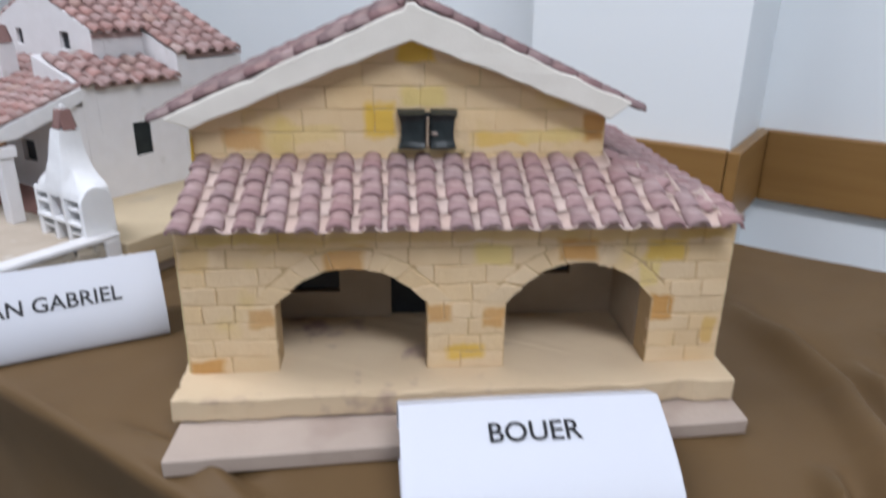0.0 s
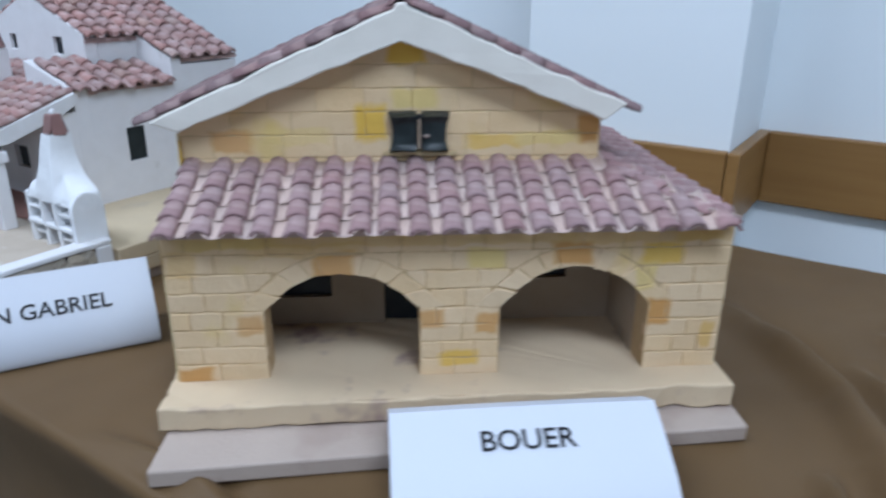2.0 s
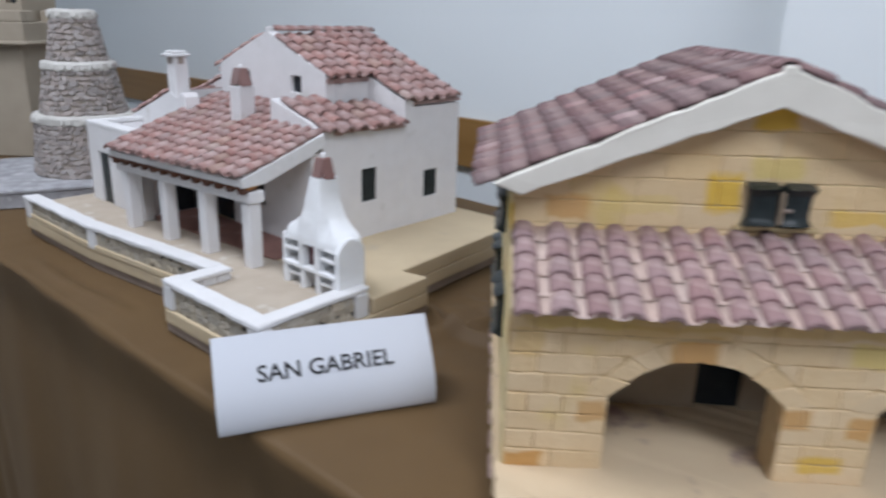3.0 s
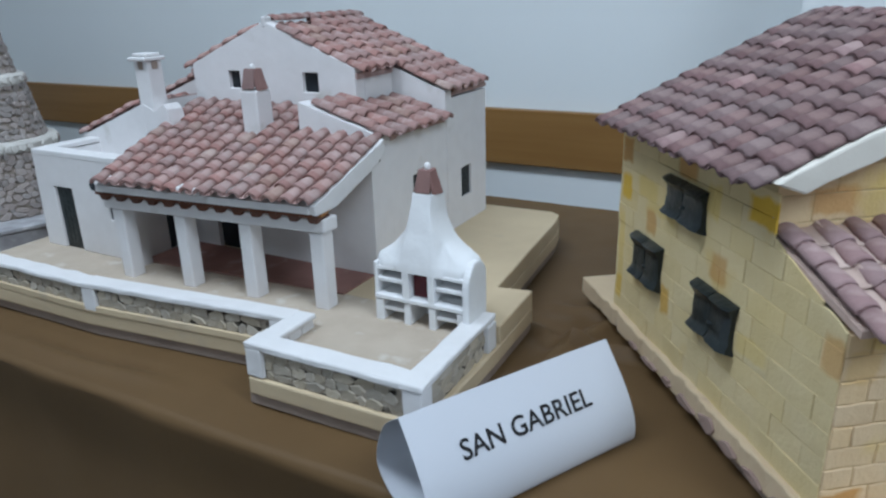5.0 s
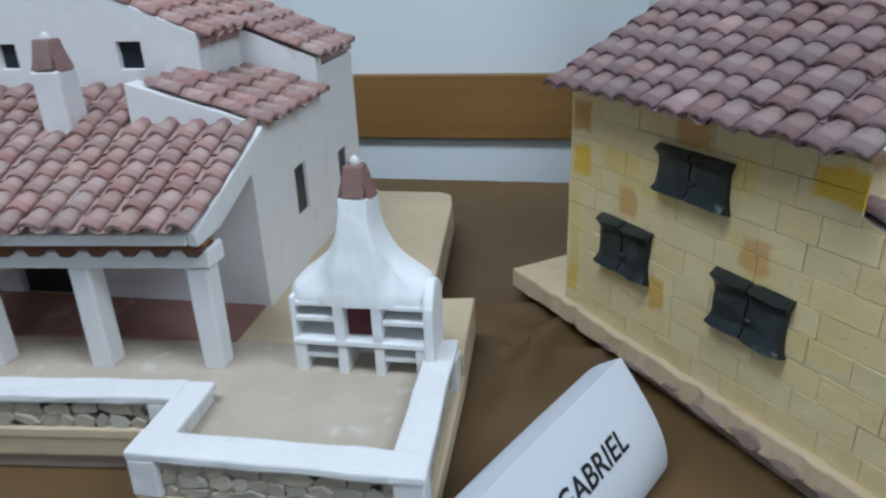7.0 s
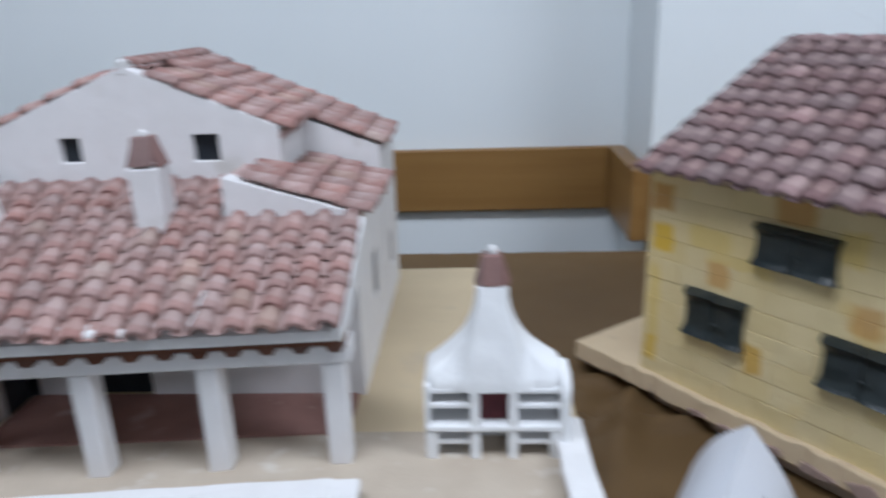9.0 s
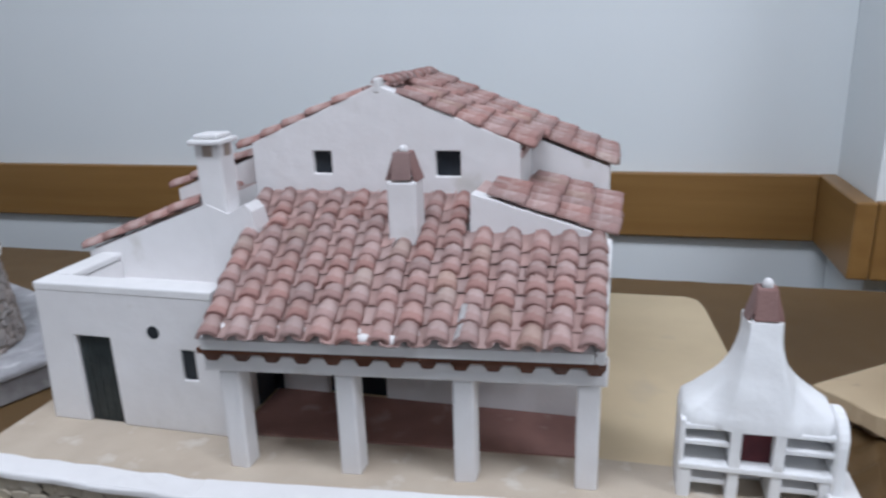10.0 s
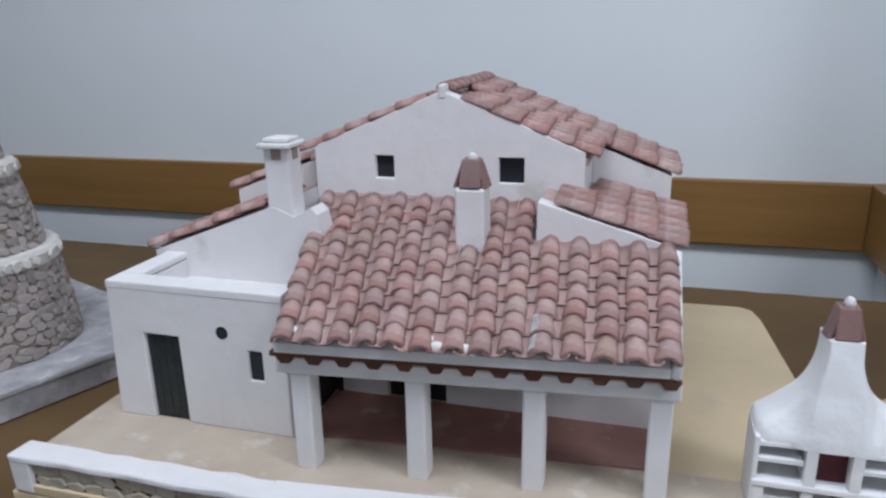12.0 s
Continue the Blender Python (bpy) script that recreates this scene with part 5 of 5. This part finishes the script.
        extrude_poly(bm, [(xl - 0.004, y0 + 0.012, zq(xl - 0.004) + lift + 0.0033), (-0.9184, y0 + 0.012, zq(-0.9184) + lift + 0.0033), (-0.9184, y0 + 0.012, zq(-0.9184) + lift + 0.005), (xl - 0.004, y0 + 0.012, zq(xl - 0.004) + lift + 0.005)], (0, y1 - y0 - 0.013, 0))
        lt = wp("lean_to_roof", bm, M_MORTAR, "lean-to roof of terracotta tiles")
        lay_tiles(lt, tiles, local((xl - 0.003, y0 - 0.004, zq(xl - 0.003) + lift + 0.002)), (0, 1, 0), (1, 0, 0.375), cols, 0.0262, rows, 0.0285, seed=seed)
    bm = bmesh.new()
    extrude_poly(bm, [(-0.9181, 0.9745, 0.9), (-0.868, 0.9745, 0.9), (-0.868, 0.9745, 0.968), (-0.8715, 0.9745, 0.985), (-0.878, 0.9745, 0.992), (-0.885, 0.9745, 0.988), (-0.896, 0.9745, 0.982), (-0.9181, 0.9745, 0.991)], (0, 0.0256, 0))
    wp("terrace_back_wall", bm, M_PLASTER)

    # chimneys
    big = wp("chimney", boxes((-0.9235, -0.8965, 0.9756, 1.000, 0.975, 1.047)), M_PLASTER, "tall white chimney with a slab cap", soft=0.002, rough=0.001)
    for x0, y0, x1, y1 in ((-0.915, 0.9752, -0.905, 0.978), (-0.898, 0.982, -0.8958, 0.992)):
        wp("smoke_hole", boxes((x0, x1, y0, y1, 1.036, 1.0465)), M_GREYBOARD, parent=big)
    wp("chimney_cap", boxes((-0.927, -0.893, 0.9695, 1.0035, 1.0472, 1.0520), (-0.9225, -0.8975, 0.974, 0.999, 1.0521, 1.0565)), M_CAP, parent=big, soft=0.0015, rough=0.0008)
    small = wp("chimney", boxes((-0.7375, -0.7105, 0.973, 0.999, 0.940, 1.0165)), M_PLASTER, "small white chimney with a clay-tile hat", soft=0.0022, rough=0.001)

    def clay_hat(cx, cy, z, w, h, holder):
        rnd = random.Random(int(cx * 1e4))
        for k, a in enumerate((0, 90, 180, 270)):
            bm = bmesh.new()
            f, drop = (0.34, 0.0) if k % 2 == 0 else (0.30, -0.001)
            foot, top = w * (0.47 if k % 2 == 0 else 0.53), 0.24 * w + 0.0008
            extrude_poly(bm, [(-w * f, -foot, drop), (w * f, -foot - 0.0008, drop + rnd.uniform(-0.001, 0.0015)), (w * f * 0.82, -top, h + rnd.uniform(-0.001, 0.001)), (-w * f * 0.86, -top, h)], (0, 0.0036, 0.0006))
            bmesh.ops.transform(bm, matrix=pose(cx, cy, z, 0, 0, a + rnd.uniform(-7, 7)), verts=bm.verts)
            wp("hat_tile", bm, M_HAT, parent=holder, soft=0.0011, rough=0.0007)
        bm = bmesh.new()
        bmesh.ops.create_icosphere(bm, subdivisions=2, radius=0.004, matrix=Matrix.Translation((cx, cy, z + h + 0.001)) @ Matrix.Diagonal((1, 1, 1.35, 1)))
        wp("hat_knob", bm, M_CAP, "lump of white mortar", parent=holder, rough=0.0012, smooth=True)

    clay_hat(-0.724, 0.986, 1.0167, 0.0285, 0.024, small)

    # outdoor oven on the terrace
    x0, x1, y0, y1 = -0.4885, -0.3865, 0.879, 0.919
    mid = (x0 + x1) / 2
    oven = wp("oven", boxes((x0, x1, y1 - 0.010, y1, fl, 0.8715)), M_OVEN, "white outdoor oven with shelves and a flared hood", soft=0.0015, rough=0.0008)
    for x in (x0, x0 + 0.0325, x1 - 0.0405, x1 - 0.008):
        wp("oven_leg", boxes((x, x + 0.008, y0, y1 - 0.0102, fl - 0.001, 0.8258)), M_OVEN, parent=oven, soft=0.0012, rough=0.0009)
    wp("counter", boxes((x0 - 0.001, x1 + 0.001, y0 - 0.001, y1 - 0.0102, 0.826, 0.8312)), M_OVEN, parent=oven, soft=0.0012, rough=0.0009)
    for a, b in ((x0 + 0.0005, x0 + 0.0325), (x1 - 0.0325, x1 - 0.0005)):
        for z in (0.8135, 0.8445, 0.8575):
            wp("shelf", boxes((a, b, y0 + 0.002, y1 - 0.0102, z, z + 0.0044)), M_OVEN, parent=oven, soft=0.001, rough=0.0009)
    wp("side_panel", boxes((x0 - 0.0016, x0 + 0.0022, y0 + 0.0005, y1 - 0.0005, fl - 0.001, 0.8655)), M_OVEN, "thin white side panel", parent=oven, soft=0.001, rough=0.0008)
    front = bmesh.new()
    panel(front, lambda x, z: (x, y0 - 0.0008, z), x0 + 0.033, x1 - 0.033, 0.8313, 0.8660, [(x0 + 0.0400, x1 - 0.0400, 0.8314, 0.8600)], (0, 0.0293, 0))
    wp("hearth_front", front, M_OVEN, "white front round the hearth", parent=oven, soft=0.0012, rough=0.0008)
    wp("hearth", boxes((x0 + 0.0396, x1 - 0.0396, y0 + 0.010, y1 - 0.0103, 0.8314, 0.8601)), M_HEARTH, "dark red hearth with its inner shade in the colour", parent=oven)
    hood = bmesh.new()
    rows, n = [], 28
    for t in range(-1, 19):
        f = max(0, t) / 18
        half = 0.0122 + 0.0398 * (1 - max(0.0, f - 0.09) / 0.91) ** 2.75
        core = 0.0122 + 0.0128 * (1 - f) ** 1.3
        z = 0.8665 + 0.0725 * f - 0.0062 * (t < 0)
        wing_y, core_y = y0 + 0.003 + 0.0085 * min(1.0, f / 0.3) + 0.002 * f, y0 - 0.0012 + 0.0147 * f ** 1.15
        line = []
        for k in range(n + 1):
            u = -1 + 2 * k / n
            q = min(1.0, max(0.0, (abs(u) * half - core + 0.004) / 0.008))
            blend = q * q * (3 - 2 * q)
            round_off = 0.005 * max(0.0, abs(u) - 0.86) / 0.14
            line.append(hood.verts.new((mid + u * half, core_y + (wing_y - core_y) * blend + round_off, z)))
        line += [hood.verts.new((mid + half, y1 - 0.002, z)), hood.verts.new((mid - half, y1 - 0.002, z))]
        rows.append(line)
    for p, q in zip(rows, rows[1:]):
        for k in range(len(p)):
            hood.faces.new((p[k], p[(k + 1) % len(p)], q[(k + 1) % len(p)], q[k]))
    hood.faces.new(rows[0][::-1])
    hood.faces.new(rows[-1])
    wp("hood", hood, M_OVEN, "flared white plaster hood", parent=oven, rough=0.0009, smooth=True)
    cheek = bmesh.new()
    arc = [(y0 + 0.018 + 0.0205 * math.cos(radians(a)), 0.8565 + 0.0205 * math.sin(radians(a))) for a in range(0, 181, 15)]
    arc += [(y0 - 0.0025, fl - 0.001), (y0 + 0.0385, fl - 0.001)]
    extrude_poly(cheek, [(x1 - 0.001, y, z) for y, z in arc], (0.0075, 0, 0))
    wp("side_cheek", cheek, M_OVEN, "rounded white cheek", parent=oven, soft=0.0018, rough=0.0008)
    clay_hat(mid, y0 + 0.026, 0.9388, 0.0245, 0.0225, oven)
    return H


white_house()


# ---- name cards ----
def card(name, label, x, y, z, rz, profile, length, text, size, mid, level, bulge=0.006, foot=1.0):
    """A sheet rolled into a tent: the front panel runs from the first point of the profile to the second, then round the back."""
    C = thing(name, x, y, z, rz, label, "name card", "name cards")
    F, T = Vector((profile[0][0], profile[0][1])), Vector((profile[1][0], profile[1][1]))
    side = Vector((-(T - F).y, (T - F).x)).normalized()

    def front(f):
        return F + (T - F) * f + side * (bulge * math.sin(math.pi * f ** foot))

    line = [front((i / 16) ** 1.5) for i in range(17)]
    ctrl = [Vector(p) for p in profile[1:]] + [F + Vector((0.004, 0.0))]
    ext = [ctrl[0] + (ctrl[0] - ctrl[1]) * 0.2] + ctrl + [ctrl[-1] + Vector((0.02, 0))]
    for i in range(1, len(ext) - 2):
        p0, p1, p2, p3 = ext[i - 1 : i + 3]
        for k in range(1, 9):
            t = k / 8
            line.append(0.5 * ((2 * p1) + (p2 - p0) * t + (2 * p0 - 5 * p1 + 4 * p2 - p3) * t * t + (3 * p1 - p0 - 3 * p2 + p3) * t ** 3))
    bm = bmesh.new()
    n = 10
    cols = []
    for i in range(n + 1):
        s = length * i / n
        bow = 0.0012 * math.sin(math.pi * i / n)
        cols.append([bm.verts.new((s, p.x + bow, max(0.0, p.y))) for p in line])
    for a, b in zip(cols, cols[1:]):
        for i in range(len(line) - 1):
            bm.faces.new((a[i], b[i], b[i + 1], a[i + 1]))
    bmesh.ops.recalc_face_normals(bm, faces=bm.faces)
    bmesh.ops.solidify(bm, geom=bm.faces[:], thickness=0.0003)
    part("paper_sheet", bm, M_PAPER, C, smooth=True)
    if text:
        cu = bpy.data.curves.new("lettering", "FONT")
        cu.body, cu.size, cu.align_x, cu.align_y, cu.resolution_u = text, size, "CENTER", "CENTER", 3
        cu.offset = size * 0.014
        tmp = bpy.data.objects.new("lettering", cu)
        scene.collection.objects.link(tmp)
        bpy.context.view_layer.update()
        me = bpy.data.meshes.new_from_object(tmp.evaluated_get(bpy.context.evaluated_depsgraph_get()))
        bpy.data.objects.remove(tmp)
        slant = (T - F).length
        for w in me.vertices:
            f = min(0.98, max(0.02, level + w.co.y / slant))
            p = front(f) + side * 0.0007
            s = mid * length + w.co.x
            w.co = (s, p.x + 0.0012 * math.sin(math.pi * min(1, max(0, s / length))), p.y)
        me.materials.clear()
        me.materials.append(M_INK)
        ob = new("lettering", me)
        ob.parent = C
        tagged(ob, "bold black printed capitals")
    return C


# the cards' own x runs along the front edge, y points to the back
card("name_card", "rolled white paper card lettered SAN GABRIEL standing on the cloth", -0.309, 0.673, TABLE_Z, 61.7, [(0.004, 0), (0.042, 0.0825), (0.068, 0.060), (0.082, 0.02), (0.055, 0.0)], 0.21, "SAN GABRIEL", 0.0219, 0.495, 0.568, 0.0105, 0.65)
card("name_card", "rolled white paper card lettered BOUER standing before the sandstone model", 0.177, 0.761, TABLE_Z, 39.5, [(-0.003, 0), (0.076, 0.060), (0.106, 0.043), (0.111, 0.014), (0.085, 0.0)], 0.2045, "BOUER", 0.0224, 0.494, 0.718, 0.009, 0.7)


# ---- the round stone tower model ----
def stone_tower():
    cx, cy = -1.3636, 1.0128
    T = thing("stone_tower_model", cx, cy, TABLE_Z - 0.001, 69, "round stepped tower model of grey rubble with pale rims", "model tower")
    part("base_board", boxes((-0.181, 0.181, -0.160, 0.181, 0, 0.0285)), M_BASEGREY, T, "whitewashed base board", soft=0.002, rough=0.0015)
    part("base_slab", boxes((-0.184, 0.184, -0.163, 0.184, 0.0288, 0.036)), M_BASEGREY, T, "grey-washed square base", soft=0.002, rough=0.002)
    rnd = random.Random(77)
    stones = [flat_stone("tower_stone", M_RUBBLE_G, 200 + i, 0.0034, 4.2) for i in range(16)]
    rims = [flat_stone("rim_stone", M_RIM, 240 + i, 0.003) for i in range(6)]
    view = math.atan2(0.40 - cy, -0.45 - cx) - radians(69)

    def laid(me, a, r, z, lean, w, h, twist):
        return Matrix.Translation((math.cos(a) * r, math.sin(a) * r, z)) @ Matrix.Rotation(a + math.pi / 2, 4, "Z") @ pose(0, 0, 0, -lean, twist, 0) @ Matrix.Diagonal((w * 50, 1, h * 50, 1))

    for r0, r1, z0, z1, rim in ((0.107, 0.094, 0.036, 0.151, 0.100), (0.083, 0.064, 0.159, 0.256, 0.070), (0.056, 0.039, 0.264, 0.356, 0.044)):
        lean = math.degrees(math.atan((r0 - r1) / (z1 - z0)))
        bm = bmesh.new()
        bmesh.ops.create_cone(bm, cap_ends=True, segments=48, radius1=r0, radius2=r1, depth=z1 - z0, matrix=Matrix.Translation((0, 0, (z0 + z1) / 2)))
        tier = part("tier", bm, M_RUBBLE_J, T, "drum of rough grey stones")
        bm = bmesh.new()
        rows = []
        for i in range(44):
            a = 2 * math.pi * i / 44
            w = 1 + 0.022 * noise.noise(Vector((math.cos(a) * 4, math.sin(a) * 4, z1)))
            rows.append([bm.verts.new((q * w * math.cos(a), q * w * math.sin(a), z)) for q, z in ((r1 * 0.55, z1 + 0.0003), (rim - 0.004, z1 - 0.010), (rim - 0.0005, z1 - 0.0085), (rim + 0.001, z1 + 0.004), (rim - 0.002, z1 + 0.0085), (r1 * 0.55, z1 + 0.0092))])
        for i in range(44):
            p, q = rows[i], rows[(i + 1) % 44]
            for k in range(5):
                bm.faces.new((p[k], q[k], q[k + 1], p[k + 1]))
        part("rim", bm, M_RIM, tier, "pale mortar rim", rough=0.0016)
        rest = bmesh.new()

        def lay(me, a, m):
            if math.cos(a - view) > 0.25:
                piece(me.name.split(".")[0], me, tier, m)
            else:
                vs = [rest.verts.new(m @ w.co) for w in me.vertices]
                for p in me.polygons:
                    rest.faces.new([vs[k] for k in p.vertices])

        a = 0.0
        while a < 2 * math.pi - 0.1:
            w = rnd.uniform(0.009, 0.016) / rim
            if rnd.random() < 0.8:
                lay(rnd.choice(rims), a + w / 2, laid(None, a + w / 2, rim - 0.0005, z1 - 0.0015 + rnd.uniform(-0.001, 0.001), lean, w * rim, rnd.uniform(0.011, 0.015), rnd.uniform(-6, 6)))
            a += w
        count = int((z1 - z0 - 0.01) / 0.0094)
        for j in range(count):
            z = z0 + (j + 0.5) * (z1 - z0 - 0.009) / count
            r = r0 + (r1 - r0) * (z - z0) / (z1 - z0)
            a, end = rnd.uniform(0, 0.2), None
            end = a + 2 * math.pi
            while a < end - 0.06:
                w = rnd.uniform(0.007, 0.021)
                lay(rnd.choice(stones), a + w / r / 2, laid(None, a + w / r / 2, r, z + rnd.uniform(-0.0026, 0.0026), lean, w * 1.06, rnd.uniform(0.008, 0.0135), rnd.uniform(-25, 25)))
                a += w / r
        ob = part("rear_stone_rest", rest, M_RUBBLE_G, tier)
        tagged(ob, kind="stuff")
    return T


stone_tower()


# ---- the castle tower model behind it ----
def castle():
    C = thing("castle_tower_model", -1.752, 1.036, TABLE_Z - 0.001, 40, "square sandstone castle tower model with battlements", "model tower")
    w = 0.26
    part("shaft", boxes((-w, 0.0, 0.0, w, 0, 0.277)), M_CASTLE, C, soft=0.004, rough=0.0012)
    head = part("battlement_head", boxes((-w - 0.026, 0.028, -0.026, w + 0.026, 0.2772, 0.330)), M_CASTLE, C, "overhanging battlement head", soft=0.003, rough=0.0012)
    part("string_course", boxes((-w - 0.031, 0.033, -0.031, w + 0.031, 0.2765, 0.2865)), M_CASTLE, C, "rounded moulding", soft=0.0045, rough=0.0008)
    for x0, x1 in ((-0.285, -0.245), (-0.208, -0.128), (-0.091, 0.027)):
        x0 = x0 + (0.033 if x0 > -0.1 else 0)
        part("merlon", boxes((x0, x1, -0.025, -0.004, 0.3302, 0.357)), M_CASTLE, head, soft=0.003, rough=0.0012)
    for y0, y1 in ((-0.0035, 0.034), (0.09, 0.165), (0.21, 0.285)):
        part("merlon", boxes((0.006, 0.027, y0, y1, 0.3302, 0.357)), M_CASTLE, head, soft=0.003, rough=0.0012)
    bm = bmesh.new()
    panel(bm, lambda x, z: (x, 0.03, z), -0.2, 0.0, 0.3302, 0.46, [(-0.037, -0.012, 0.374, 0.418), (-0.134, -0.109, 0.374, 0.418)], (0, 0.15, 0))
    part("keep", bm, M_CASTLE, C, "set-back upper keep")
    part("keep_window", boxes((-0.038, -0.011, 0.05, 0.055, 0.373, 0.419)), M_PANE_OPENING, C)
    part("keep_window", boxes((-0.135, -0.108, 0.05, 0.055, 0.373, 0.419)), M_PANE_OPENING, C)
    return C


castle()
FOOT, TOP = Vector((0.0, 0.0)), Vector((0.070, 0.092))
info = card("name_card", "folded paper card printed blue, standing by the castle tower model", -1.697, 0.737, TABLE_Z, 14, [(0, 0), (0.070, 0.092), (0.083, 0.062), (0.084, 0.025), (0.080, 0.0)], 0.18, "", 0.02, 0.5, 0.5)


def print_strip(name, mat, s0, s1, f0, f1, lift, label):
    """A printed patch lying on the card's bowed front panel."""
    out = Vector((-(TOP - FOOT).y, (TOP - FOOT).x)).normalized()
    bm = bmesh.new()
    rows = []
    for k in range(11):
        f = f0 + (f1 - f0) * k / 10
        p = FOOT + (TOP - FOOT) * f + out * (0.006 * math.sin(math.pi * f) + lift)
        rows.append([bm.verts.new((s, p.x, p.y)) for s in (s0, s1)])
    for a, b in zip(rows, rows[1:]):
        bm.faces.new((a[0], a[1], b[1], b[0]))
    bmesh.ops.solidify(bm, geom=bm.faces[:], thickness=0.0003)
    part(name, bm, mat, info, label)


print_strip("blue_print", M_BLUE, 0.004, 0.160, 0.56, 0.97, 0.0011, "glossy blue printed band")
print_strip("orange_patch", M_ORANGE, 0.10, 0.150, 0.30, 0.47, 0.0011, "orange printed patch")
print_strip("blue_print", M_BLUE, 0.004, 0.160, 0.06, 0.20, 0.0011, "glossy blue printed band")
